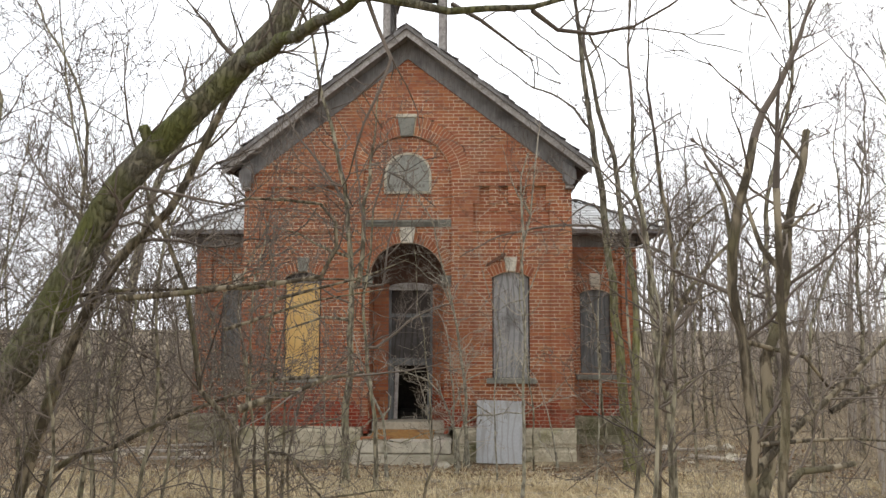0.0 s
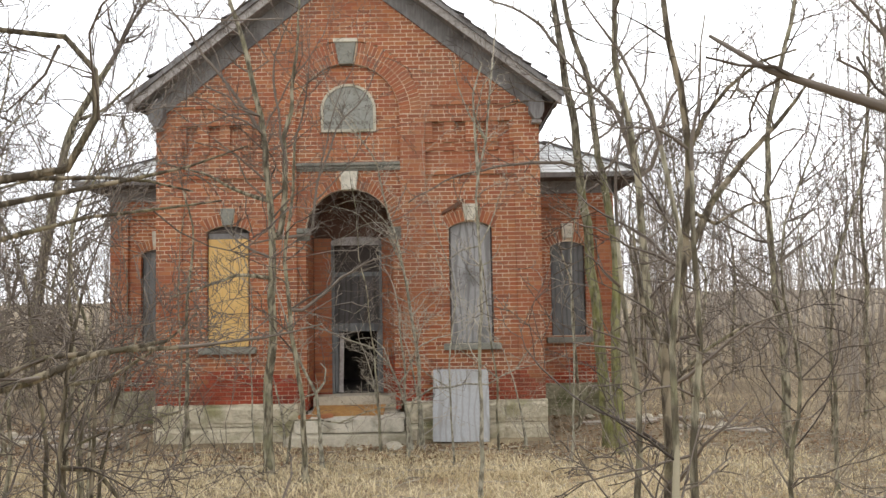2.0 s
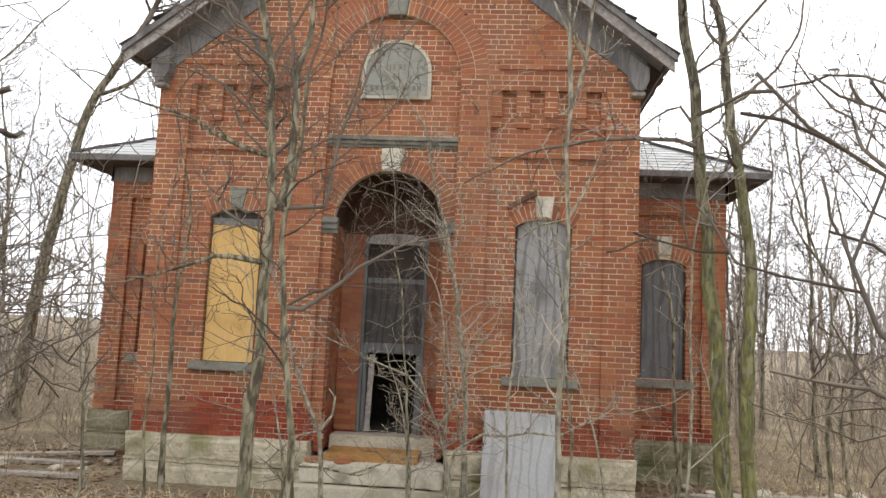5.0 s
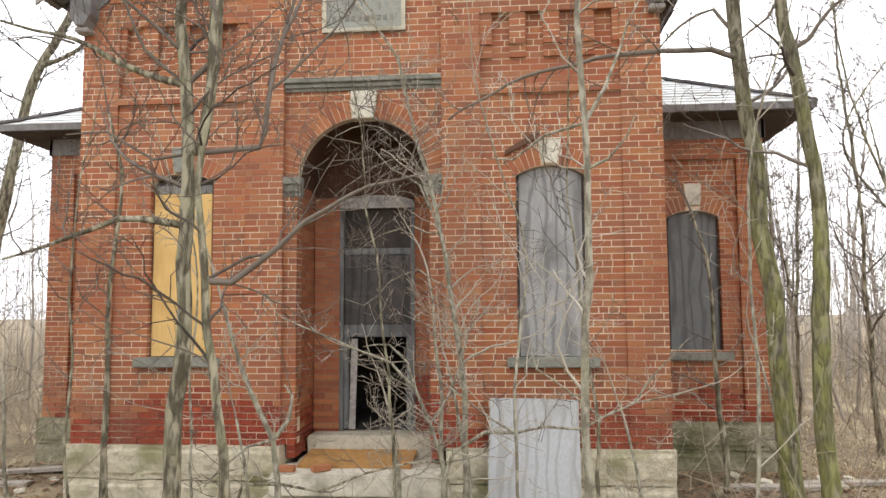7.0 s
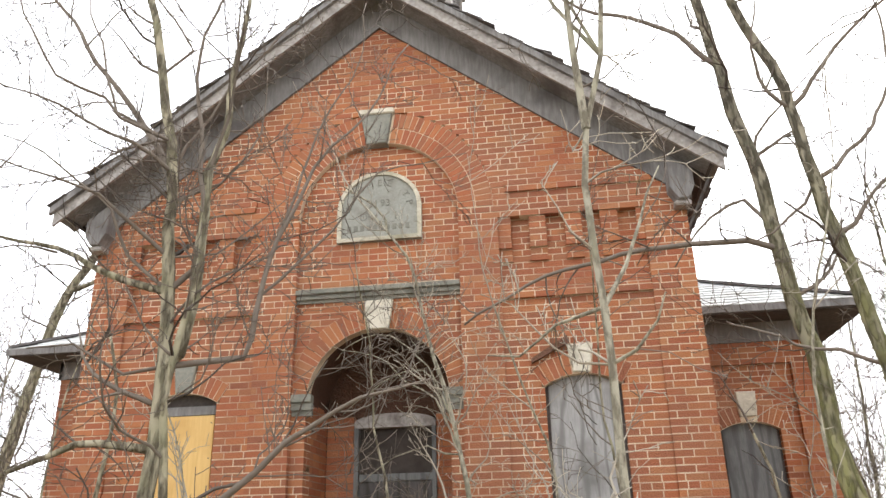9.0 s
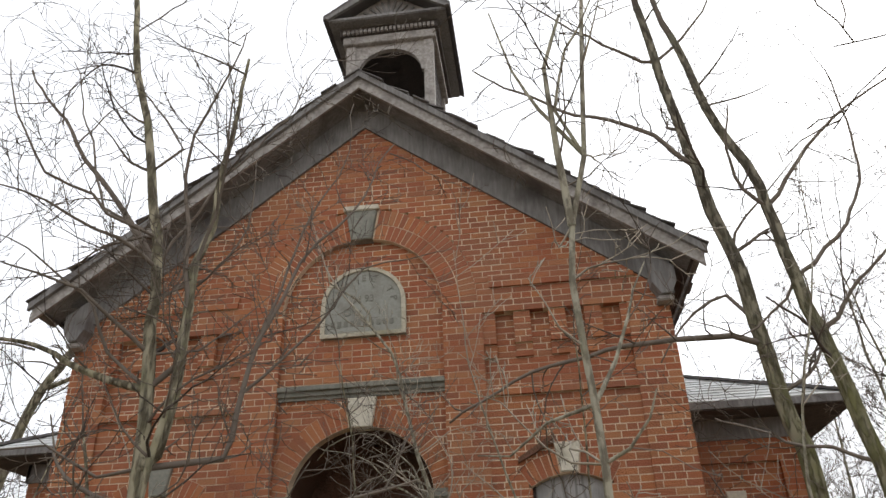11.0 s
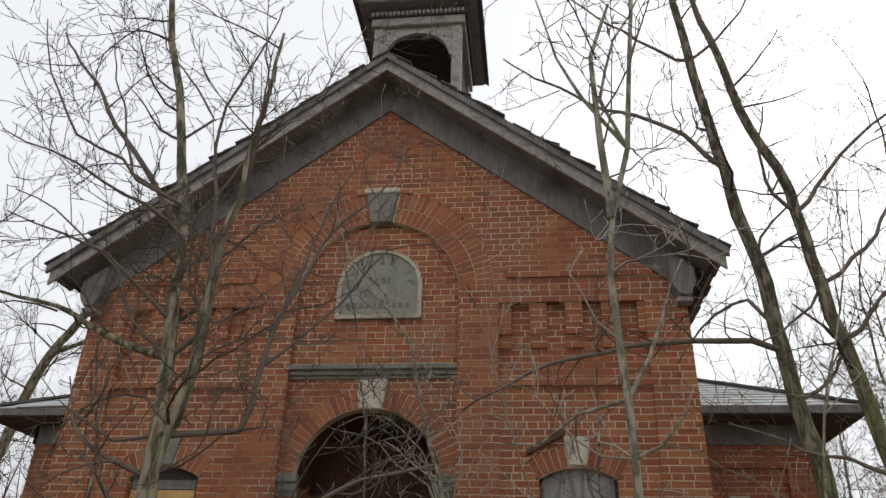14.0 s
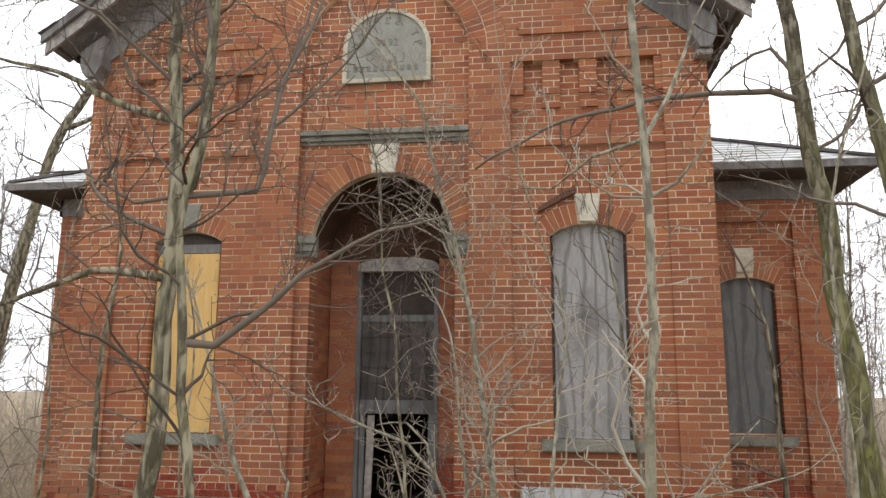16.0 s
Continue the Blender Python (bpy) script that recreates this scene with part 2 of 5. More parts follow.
def prism(points, y0, y1, bevel=0.0):
    """An outline in x and z, drawn out from y0 to y1."""
    bm = bmesh.new()
    a = [bm.verts.new((x, y0, z)) for x, z in points]
    b = [bm.verts.new((x, y1, z)) for x, z in points]
    n = len(points)
    bm.faces.new(a)
    bm.faces.new(b[::-1])
    for i in range(n):
        bm.faces.new((a[i], b[i], b[(i + 1) % n], a[(i + 1) % n]))
    if bevel:
        bmesh.ops.bevel(bm, geom=[e for e in bm.edges if abs(e.verts[0].co.y - y0) < 1e-6 and abs(e.verts[1].co.y - y0) < 1e-6], offset=bevel, segments=1, affect="EDGES")
    return bm


def rough(bm, amount, scale=4.0):
    for v in bm.verts:
        v.co += noise.noise_vector(v.co * scale) * amount
    return bm


def empty(name, place, label, category, group="", kind=""):
    ob = new(name)
    ob.location = place
    ob.empty_display_size = 0.2
    return tagged(ob, label, category, group, kind)


def under(parent, child):
    """Keeps a part where it was modelled in the world when its thing stands elsewhere."""
    child.parent = parent
    child.matrix_parent_inverse = Matrix.Translation(parent.location).inverted()
    return child


def arched(cx, half, z0, spring, rise, y0, y1, bevel=0.0):
    r = (half * half + rise * rise) / (2 * rise)
    a = math.asin(min(1, half / r))
    if rise > half * 0.99:
        a = math.pi / 2
    pts = [(cx - half, z0)] + [(cx + r * math.sin(-a + 2 * a * i / 16), spring + rise - r + r * math.cos(-a + 2 * a * i / 16)) for i in range(17)] + [(cx + half, z0)]
    return prism(pts, y0, y1, bevel)


# ---- ground ----


def land(x, y):
    """Height of the ground: level at the walls, rising gently towards where the walk begins."""
    s = min(max(-y - 0.6, 0.0), 16.0)
    z = 0.052 * s
    d = math.hypot(x, y)
    z += 0.05 * noise.noise(Vector((x * 0.35, y * 0.35, 0))) * min(1, max(0, (s - 0.3) / 2))
    if d > 14:
        z += 0.35 * noise.noise(Vector((x * 0.05, y * 0.05, 3))) * min(1, (d - 14) / 20)
    return z - 0.02


def make_ground():
    steps = [-600, -250, -120, -70, -45, -32] + [-24 + 0.6 * i for i in range(81)] + [32, 45, 70, 120, 250, 600]
    V = [(x, y, land(x, y)) for y in steps for x in steps]
    n = len(steps)
    F = [(j * n + i, j * n + i + 1, (j + 1) * n + i + 1, (j + 1) * n + i) for j in range(n - 1) for i in range(n - 1)]
    return tagged(soup("ground", V, F, M_GROUND, smooth=True), "uneven woodland ground of dead grass and leaf litter", "ground", kind="structure")


make_ground()

# ---- brickwork ----
COURSE, STRETCH, JOINT, Z0 = 0.073, 0.203, 0.012, 0.62
BOX_F = ((0, 1, 3, 2), (4, 6, 7, 5), (0, 4, 5, 1), (0, 2, 6, 4), (1, 5, 7, 3))


class Masonry:
    """Collects the bricks and the mortar of one wall; (u, d, w): along, inwards, up, turned by m into the world."""

    def __init__(self, m, seed, thick=0.3):
        self.m, self.rng, self.thick = m, random.Random(seed), thick
        self.bricks, self.mortar, self.single, self.low = ([], []), ([], []), [], ([], [])

    def block(self, store, u0, u1, d0, d1, w0, w1, m=None, closed=False):
        V, F = store
        k = len(V)
        t = self.m @ m if m is not None else self.m
        V += [tuple(t @ Vector((u, d, w))) for u in (u0, u1) for d in (d0, d1) for w in (w0, w1)]
        F += [tuple(k + i for i in f) for f in BOX_F]
        F.append(tuple(k + i for i in (2, 3, 7, 6)))

    def courses(self, segments, z0, z1, pick=None):
        n = int(round((z1 - z0) / COURSE))
        run = {}

        def set_mortar(keys):
            for key, (wa, wb) in keys:
                self.block(self.mortar, key[0] + 0.002, key[1] - 0.002, key[2] + (0.016 if key[3] else 0.004), max(self.thick, key[2] + 0.1), wa, wb)

        for c in range(n):
            w0 = z0 + c * COURSE
            header = c % 7 == 6
            held, run = run, {}
            for u0, u1, d in segments(w0 + COURSE / 2):
                if u1 - u0 < 0.02:
                    continue
                key = (round(u0, 4), round(u1, 4), d, w0 < Z0 + 0.42)
                run[key] = [w0, w0 + COURSE] if key not in held else [held[key][0], w0 + COURSE]
                size = 0.098 if header else STRETCH
                pitch = size + JOINT
                u = math.floor(u0 / pitch) * pitch + (pitch / 2 if c % 2 else 0) - pitch
                first = True
                while u < u1:
                    a, b = max(u, u0), min(u + size, u1)
                    if b - a > 0.03 and first:
                        a, first = u0, False
                    if u1 - b < 0.045:
                        b = u1
                    if b - a > 0.03 and a - u0 > -1e-6:
                        out = min(self.rng.gauss(0, 0.0014), 0.002)
                        j = self.rng.uniform(-0.0015, 0.0015)
                        worn = w0 < Z0 + 0.30 + 0.7 * noise.noise(Vector((a * 0.8, self.thick, self.m.translation.x))) + self.rng.gauss(0, 0.07)
                        if worn:
                            self.block(self.low, a, b, d + out + self.rng.uniform(-0.003, 0.011 if w0 < Z0 + 0.36 else 0.001), d + 0.095, w0 + j, w0 + COURSE - JOINT + j)
                        elif pick and abs(b - a - size) < 1e-4 and not header and pick(a, w0):
                            self.single.append((a, d + out, w0 + j))
                        else:
                            self.block(self.bricks, a, b, d + out, d + 0.095, w0 + j, w0 + COURSE - JOINT + j)
                    u += pitch if b < u1 else 10
            set_mortar([(k, v) for k, v in held.items() if k not in run])
        set_mortar(run.items())

    def arch(self, cx, cz, r0, r1, a0, a1, d, rows=1, skip=0.0, deep=0.1):
        """Rowlock rings of bricks on edge between two angles (degrees from upright); skip: half angle left for a keystone."""
        for k in range(rows):
            ra, rb = r0 + (r1 - r0) * k / rows, r0 + (r1 - r0) * (k + 1) / rows
            n = max(3, int(round((a1 - a0) * math.pi / 180 * (ra + rb) / 2 / 0.073)))
            for i in range(n):
                mid = a0 + (a1 - a0) * (i + 0.5) / n
                step = radians((a1 - a0) / n)
                t = Matrix.Translation((cx, 0, cz)) @ Matrix.Rotation(radians(mid), 4, "Y")
                self.wedge(self.mortar, step, 0.0, d + 0.003, d + deep + 0.05, ra, rb, t)
                if abs(mid) > skip:
                    self.wedge(self.bricks, step, 0.005, d + min(0.001, self.rng.gauss(-0.002, 0.002)), d + deep, ra + 0.005, rb - 0.005, t)

    def wedge(self, store, step, gap, d0, d1, ra, rb, t):
        """One tapered arch stone: narrow at the inner radius, wide at the outer."""
        V, F = store
        k = len(V)
        t = self.m @ t
        wa, wb = ra * math.tan(step / 2) - gap, rb * math.tan(step / 2) - gap
        V += [tuple(t @ Vector((sg * w, d, r))) for sg in (-1, 1) for d in (d0, d1) for r, w in ((ra, wa), (rb, wb))]
        F += [tuple(k + i for i in f) for f in BOX_F]
        F.append(tuple(k + i for i in (2, 3, 7, 6)))

    def build(self, name, label, mortar=None):
        wall = tagged(soup(name, *self.mortar, mortar or M_MORTAR), label, "wall", kind="structure")
        b = soup("brickwork", *self.bricks, M_BRICKS, wall)
        b["kind"] = "stuff"
        if self.low[0]:
            soup("spalled_brickwork", *self.low, M_SPALL, wall, "crumbling deep red bricks")["kind"] = "stuff"
        if self.single:
            mesh = bpy.data.meshes.new("brick")
            bm = boxed(0, STRETCH, 0, 0.09, 0, COURSE - JOINT)
            bmesh.ops.bevel(bm, geom=[e for e in bm.edges if all(v.co.y < 0.01 for v in e.verts)], offset=0.003, segments=1, affect="EDGES")
            bmesh.ops.recalc_face_normals(bm, faces=bm.faces)
            bm.to_mesh(mesh)
            bm.free()
            mesh.materials.append(M_BRICK)
            for a, d, w in self.single:
                o = new("brick", mesh)
                o.matrix_world = self.m @ Matrix.Translation((a, d, w))
                o.parent = wall
        return wall


HALF, BAY, DOOR_R, SPRING, UP_SPRING = 3.38, 0.92, 0.77, 3.58, 5.66
PIL, PANEL = 1.36, 2.93


def mirrored(half_segments):
    out = []
    for u0, u1, d in half_segments:
        if u0 <= 1e-6:
            out.append((-u1, u1, d))
        else:
            out += [(u0, u1, d), (-u1, -u0, d)]
    return out


def front_segments(z):
    edge = HALF if z < 5.95 else (8.62 - z) / 0.776
    if edge <= 0.05:
        return []
    seg = []
    if z < UP_SPRING:
        a = 0.0
        if z < SPRING:
            a = DOOR_R
        elif z < SPRING + 0.875:
            a = math.sqrt(0.875 ** 2 - (z - SPRING) ** 2)
        if a < BAY:
            seg.append((a, BAY, 0.08))
        if z < 5.48:
            seg.append((BAY, PIL, 0.0))
            if z < 4.56:
                if 1.6 < z < 3.62:
                    seg += [(PIL, 1.75, 0.03), (2.51, PANEL, 0.03)]
                elif 3.62 <= z < 3.84:
                    h = min(0.41, math.sqrt(max(0, 0.82 ** 2 - (z - 3.02) ** 2)))
                    seg += [(PIL, 2.13 - h, 0.03), (2.13 + h, PANEL, 0.03)]
                else:
                    seg.append((PIL, PANEL, 0.03))
            elif z < 4.66:
                seg.append((PIL, PANEL, -0.015))
            elif z < 4.98:
                seg.append((PIL, PANEL, 0.10))
            else:
                d = 0.025 if z > 5.13 else 0.06
                x = PIL
                for k in range(4):
                    h0 = 1.50 + 0.385 * k
                    seg += [(x, h0, d), (h0, h0 + 0.2, 0.10)]
                    x = h0 + 0.2
                seg.append((x, PANEL, d))
            seg.append((PANEL, HALF, 0.0))
        else:
            seg.append((BAY, HALF, 0.0))
    else:
        dz = z - UP_SPRING
        a = 0.0
        if dz < 1.32:
            a = math.sqrt(1.32 ** 2 - dz ** 2)
            r = math.sqrt(max(0, 0.92 ** 2 - dz ** 2)) if dz < 0.92 else 0
            if r > 0.05:
                seg.append((0.0, r + 0.06, 0.08))
        if 5.80 < z < 5.92:
            seg += [(a, a + 0.15, 0.0), (a + 0.15, 3.05, -0.03), (3.05, edge, 0.0)]
        elif edge > a:
            seg.append((a, edge, 0.0))
    return mirrored(seg)


front = Masonry(Matrix.Identity(4), 1)
front.courses(front_segments, Z0, 8.6, pick=lambda u, w: 0.9 < u < 3.3 and 0.75 < w < 2.75)
front.arch(0, SPRING, DOOR_R, 1.0, -90, 90, 0.075, 1, 9, 0.12)
front.arch(0, UP_SPRING, 0.92, 1.32, -90, 90, 0.0, 2, 8, 0.1)
for side in (-1, 1):
    front.arch(side * 2.13, 3.02, 0.711, 0.93, -33, 33, 0.02, 1, 7)
front.single = front.single[:300]
wall_front = front.build("wall_front", "weathered orange-red brick gable front with pale mortar")

# niche: reveals and back of the entrance porch
for side, rz in ((-1, 90), (1, -90)):
    if side < 0:
        m = Matrix.Translation((-DOOR_R, 0.08, 0)) @ Matrix.Rotation(radians(90), 4, "Z")
        seg = [(0.02, 0.80, 0.0)]
    else:
        m = Matrix.Translation((DOOR_R, 0.08, 0)) @ Matrix.Rotation(radians(-90), 4, "Z")
        seg = [(-0.80, -0.02, 0.0)]
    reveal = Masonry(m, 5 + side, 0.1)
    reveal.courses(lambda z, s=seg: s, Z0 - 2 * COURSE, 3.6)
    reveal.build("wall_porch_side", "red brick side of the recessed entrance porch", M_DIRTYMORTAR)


def porch_back(z):
    h = DOOR_R + 0.02 if z < SPRING else math.sqrt(max(0, 0.79 ** 2 - (z - SPRING) ** 2))
    if z < 3.55:
        return [(-h, -0.47, 0.0), (0.47, h, 0.0)]
    return []


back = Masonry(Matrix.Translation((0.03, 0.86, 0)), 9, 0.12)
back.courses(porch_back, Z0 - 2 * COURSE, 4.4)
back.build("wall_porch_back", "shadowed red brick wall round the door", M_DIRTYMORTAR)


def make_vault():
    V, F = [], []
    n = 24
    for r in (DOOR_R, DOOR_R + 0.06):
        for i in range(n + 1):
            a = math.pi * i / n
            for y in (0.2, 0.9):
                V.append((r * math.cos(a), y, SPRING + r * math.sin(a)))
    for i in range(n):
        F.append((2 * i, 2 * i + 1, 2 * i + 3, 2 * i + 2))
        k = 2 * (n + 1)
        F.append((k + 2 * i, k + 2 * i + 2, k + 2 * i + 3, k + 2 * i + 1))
    return tagged(soup("ceiling_porch", V, F, M_VAULT, smooth=True), "brick barrel vault over the entrance, porch shade painted into its colour", "ceiling", kind="structure")


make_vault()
# Panel above the door gets the same painted shade as the vault.
tagged(part("wall_porch_tympanum", arched(0.0, 0.80, 3.52, 3.58, 0.80, 0.88, 0.95), M_VAULT), "panel filling the arch over the door, coloured near black as shade", "wall", kind="structure")

# side and back walls, wings
DEPTH, WING_Y, WING_X, WING_TOP = 8.0, 2.2, 5.15, 4.50


def rot_z(x, y, deg):
    return Matrix.Translation((x, y, 0)) @ Matrix.Rotation(radians(deg), 4, "Z")


for side in (-1, 1):
    name = "left" if side < 0 else "right"
    if side > 0:
        m, seg = rot_z(HALF, 0, 90), [(0.0, DEPTH, 0.0)]
    else:
        m, seg = rot_z(-HALF, 0, -90), [(-DEPTH, 0.0, 0.0)]
    w = Masonry(m, 20 + side)
    w.courses(lambda z, s=seg: [(s[0][0] + (0.1 if s[0][0] == 0 else 0), s[0][1] - (0.1 if s[0][1] == 0 else 0), 0.0)], Z0, 5.95)
    w.build("wall_" + name, "weathered red brick side wall of the main block")

    def wing_segments(z, side=side):
        a = HALF
        pan = 0.0 if z > 4.2 or z < 0.75 else 0.07
        if 1.54 < z < 3.40:
            s = [(a, 3.84, pan), (4.55, 4.79, pan)]
        elif 3.40 <= z < 3.62:
            h = min(0.39, math.sqrt(max(0, 0.80 ** 2 - (z - 2.80) ** 2)))
            s = [(a, 4.195 - h, pan), (4.195 + h, 4.79, pan)]
        else:
            s = [(a, 4.79, pan)]
        s.append((4.79, WING_X, 0.0))
        return s if side > 0 else [(-u1, -u0, d) for u0, u1, d in s]

    w = Masonry(Matrix.Translation((0, WING_Y, 0)), 30 + side)
    w.courses(wing_segments, Z0, WING_TOP)
    w.arch(side * 4.195, 2.80, 0.69, 0.90, -33, 33, 0.06, 1, 7)
    w.build("wall_wing_" + name, "weathered red brick wing wall with a recessed window panel")
    if side > 0:
        m, seg = rot_z(WING_X, WING_Y, 90), (0.1, 4.6)
    else:
        m, seg = rot_z(-WING_X, WING_Y, -90), (-4.6, -0.1)
    w = Masonry(m, 40 + side)
    w.courses(lambda z, s=seg: [(s[0], s[1], 0.0)], Z0, WING_TOP)
    w.build("wall_wing_side_" + name, "red brick outer side of the wing")
    bk = part("wall_wing_back_" + name, boxed(min(side * HALF, side * WING_X), max(side * HALF, side * WING_X), 6.65, 6.9, 0, WING_TOP), M_PLASTER)
    tagged(bk, "plain rear wall closing the wing", "wall", kind="structure")
tagged(part("wall_back", prism([(-HALF, 0), (HALF, 0), (HALF, 5.95), (0, 8.55), (-HALF, 5.95)], DEPTH - 0.25, DEPTH), M_PLASTER), "plain rear gable wall", "wall", kind="structure")
# Floor, ceiling and an added partition, coloured dark so the room reads unlit.
tagged(part("floor", boxed(-HALF + 0.1, HALF - 0.1, 0.95, DEPTH - 0.3, 0.5, 0.66), M_DARKWOOD), "wooden floor inside, coloured dark as an unlit room", "floor", kind="structure")
tagged(part("ceiling", boxed(-HALF + 0.1, HALF - 0.1, 0.32, DEPTH - 0.3, 5.2, 5.3), M_PLASTER), "ceiling of the abandoned hall, coloured dark as an unlit room", "ceiling", kind="structure")
tagged(part("wall_inner", boxed(-HALF + 0.1, HALF - 0.1, 3.2, 3.3, 0.66, 5.2), M_PLASTER), "added inner partition wall, coloured dark as an unlit room", "wall", kind="structure")

# ---- stone foundation ----


def foundation(name, x0, x1, y0, y1, z0, z1, label, seed, stone):
    rng = random.Random(seed)
    core = tagged(part(name, boxed(x0 + 0.03, x1 - 0.03, y0 + 0.045, y1, z0, z1 - 0.03), M_MOSSSTONE), label, "foundation", kind="structure")
    rows = [(z0, z0 + (z1 - z0) * 0.47), (z0 + (z1 - z0) * 0.47 + 0.012, z1)]
    for za, zb in rows:
        x = x0
        while x < x1 - 0.02:
            w = rng.uniform(0.7, 1.5)
            if x1 - x - w < 0.35:
                w = x1 - x
            bm = boxed(x + 0.002, x + w - 0.003, y0 + rng.uniform(-0.012, 0.012), y1 - 0.01, za, zb - rng.uniform(0.0, 0.008))
            bmesh.ops.subdivide_edges(bm, edges=bm.edges, cuts=9, use_grid_fill=True)
            for v in bm.verts:
                v.co += noise.noise_vector(v.co * 4) * 0.020 + noise.noise_vector(v.co * 13) * 0.010
                edge = min(v.co.x - x, x + w - v.co.x, v.co.z - za, zb - v.co.z)
                if v.co.y < y0 + 0.06 and edge > 0.05:
                    v.co.y -= 0.018
            part("stone_block", bm, stone, core)
            x += w


foundation("foundation_left", -3.4, -0.90, -0.07, 0.4, -0.1, Z0, "pale rough limestone foundation blocks", 3, M_ROCK)
foundation("foundation_right", 0.95, 3.4, -0.07, 0.4, -0.1, Z0, "pale rough limestone foundation blocks", 4, M_ROCK)
foundation("foundation_wing_left", -5.19, -3.42, 2.13, 2.6, -0.1, Z0, "mossy limestone foundation of the wing", 5, M_MOSSSTONE)
foundation("foundation_wing_right", 3.42, 5.19, 2.13, 2.6, -0.1, Z0, "mossy limestone foundation of the wing", 6, M_MOSSSTONE)

for k, (xa, xb, ya, yb, za, zb) in enumerate(((-0.90, 0.93, -0.42, 0.30, 0.17, 0.40), (-1.0, 0.98, -0.62, 0.3, -0.12, 0.15))):
    bm = boxed(xa, xb, ya, yb, za, zb, 0.02)
    bmesh.ops.subdivide_edges(bm, edges=bm.edges, cuts=3, use_grid_fill=True)
    tagged(part("stone_step", rough(bm, 0.02, 3), M_PALE if k == 0 else M_STONE), "worn pale limestone slab step at the entrance", "step", "entrance steps")
tagged(part("floor_porch", boxed(-0.79, 0.79, 0.30, 0.95, 0.1, 0.42), M_STONE), "stone floor of the recessed entrance", "floor", kind="structure")
tagged(part("threshold", rough(boxed(-0.74, 0.78, 0.50, 0.98, 0.42, 0.66, 0.015), 0.01), M_STONE), "stained stone door threshold", "threshold", kind="structure")
bm = boxed(-0.66, 0.60, -0.02, 0.014, 0.0, 0.62, 0.004, pose(-0.03, -0.10, 0.412, -83, 0, 0))
tagged(part("fallen_plywood", bm, M_OCHRE), "wet ochre plywood sheet lying on the entrance step", "plywood sheet")

# ---- door ----
door = empty("door_1", (0.03, 0.88, 0.66), "grey boarded door with its lower panel missing", "door", kind="structure")


def dpart(name, bm, mat, label=""):
    return under(door, part(name, bm, mat, None, label))


for s in (-1, 1):
    dpart("door_jamb", boxed(0.03 + s * 0.47 - (0.0 if s < 0 else 0.05), 0.03 + s * 0.47 + (0.05 if s < 0 else 0.0), 0.84, 0.98, 0.66, 3.42, 0.006), M_DARKBOARD, "weathered grey jamb")
dpart("door_head", prism([(0.03 - 0.47, 3.40)] + [(0.03 + 0.47 * math.cos(a), 3.46 + 0.10 * math.sin(a)) for a in [math.pi - math.pi * i / 10 for i in range(11)]] + [(0.03 + 0.47, 3.40)], 0.83, 0.98), M_TRIM, "pale curved wooden head")
# Opaque near-black pane stands in for glass with the unlit room behind.
dpart("upper_panel", boxed(-0.388, 0.448, 0.92, 0.95, 2.88, 3.40), M_PLASTER, "opaque black transom pane, the unlit room painted into its colour")
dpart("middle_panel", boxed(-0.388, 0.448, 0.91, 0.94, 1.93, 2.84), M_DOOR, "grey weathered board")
dpart("transom_rail", boxed(-0.388, 0.448, 0.88, 0.96, 2.82, 2.90, 0.008), M_DARKBOARD)
dpart("lock_rail", boxed(-0.388, 0.448, 0.87, 0.96, 1.80, 1.95, 0.008), M_DARKBOARD)
for x in (-0.388, 0.388):
    dpart("door_stile", boxed(x, x + 0.06, 0.89, 0.95, 0.68, 1.80, 0.005), M_DARKBOARD)
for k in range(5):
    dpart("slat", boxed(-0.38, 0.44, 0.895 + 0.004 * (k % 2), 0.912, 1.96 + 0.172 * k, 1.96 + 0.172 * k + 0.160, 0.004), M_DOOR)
dpart("loose_board", boxed(-0.03, 0.05, -0.01, 0.01, 0.0, 1.1, 0.003, pose(-0.29, 0.87, 0.68, -1.5, 1.2, 0)), M_TRIM, "loose pale board in the doorway")

# ---- stone trim on the front ----


def trim(name, bm, mat, label, cat="trim"):
    return tagged(part(name, bm, mat), label, cat, kind="structure")


def moulding(x0, x1, y_face, z0, z1, out):
    """A belt with a stepped profile."""
    h = z1 - z0
    bm = bmesh.new()
    box(bm, x0, x1, y_face - out, y_face + 0.04, z0 + 0.62 * h, z1, 0.006)
    box(bm, x0, x1, y_face - out * 0.6, y_face + 0.04, z0 + 0.25 * h, z0 + 0.62 * h, 0.004)
    box(bm, x0, x1, y_face - out * 0.25, y_face + 0.04, z0, z0 + 0.25 * h)
    return bm


trim("belt_course", moulding(-0.918, 0.918, 0.08, 4.67, 4.81, 0.10), M_SILL, "grey stone belt course over the entrance arch")
for s in (-1, 1):
    x0, x1 = (s * 0.925, s * 0.70) if s < 0 else (0.70, 0.925)
    trim("impost", moulding(x0, x1, 0.08, 3.44, 3.66, 0.07), M_SILL, "grey moulded stone impost of the arch")
trim("keystone", rough(prism([(-0.12, 4.33), (0.13, 4.33), (0.175, 4.655), (-0.145, 4.655)], 0.02, 0.2, 0.01), 0.006, 9), M_PALE, "pale carved limestone keystone over the entrance")
trim("keystone", rough(prism([(-0.14, 6.56), (0.11, 6.56), (0.175, 6.99), (-0.215, 6.99)], -0.05, 0.1, 0.01), 0.006, 9), M_SILL, "grey carved keystone of the blind arch")
trim("keystone_cap", boxed(-0.235, 0.195, -0.075, 0.05, 6.95, 7.02, 0.01), M_PALE, "projecting cap of the upper keystone")
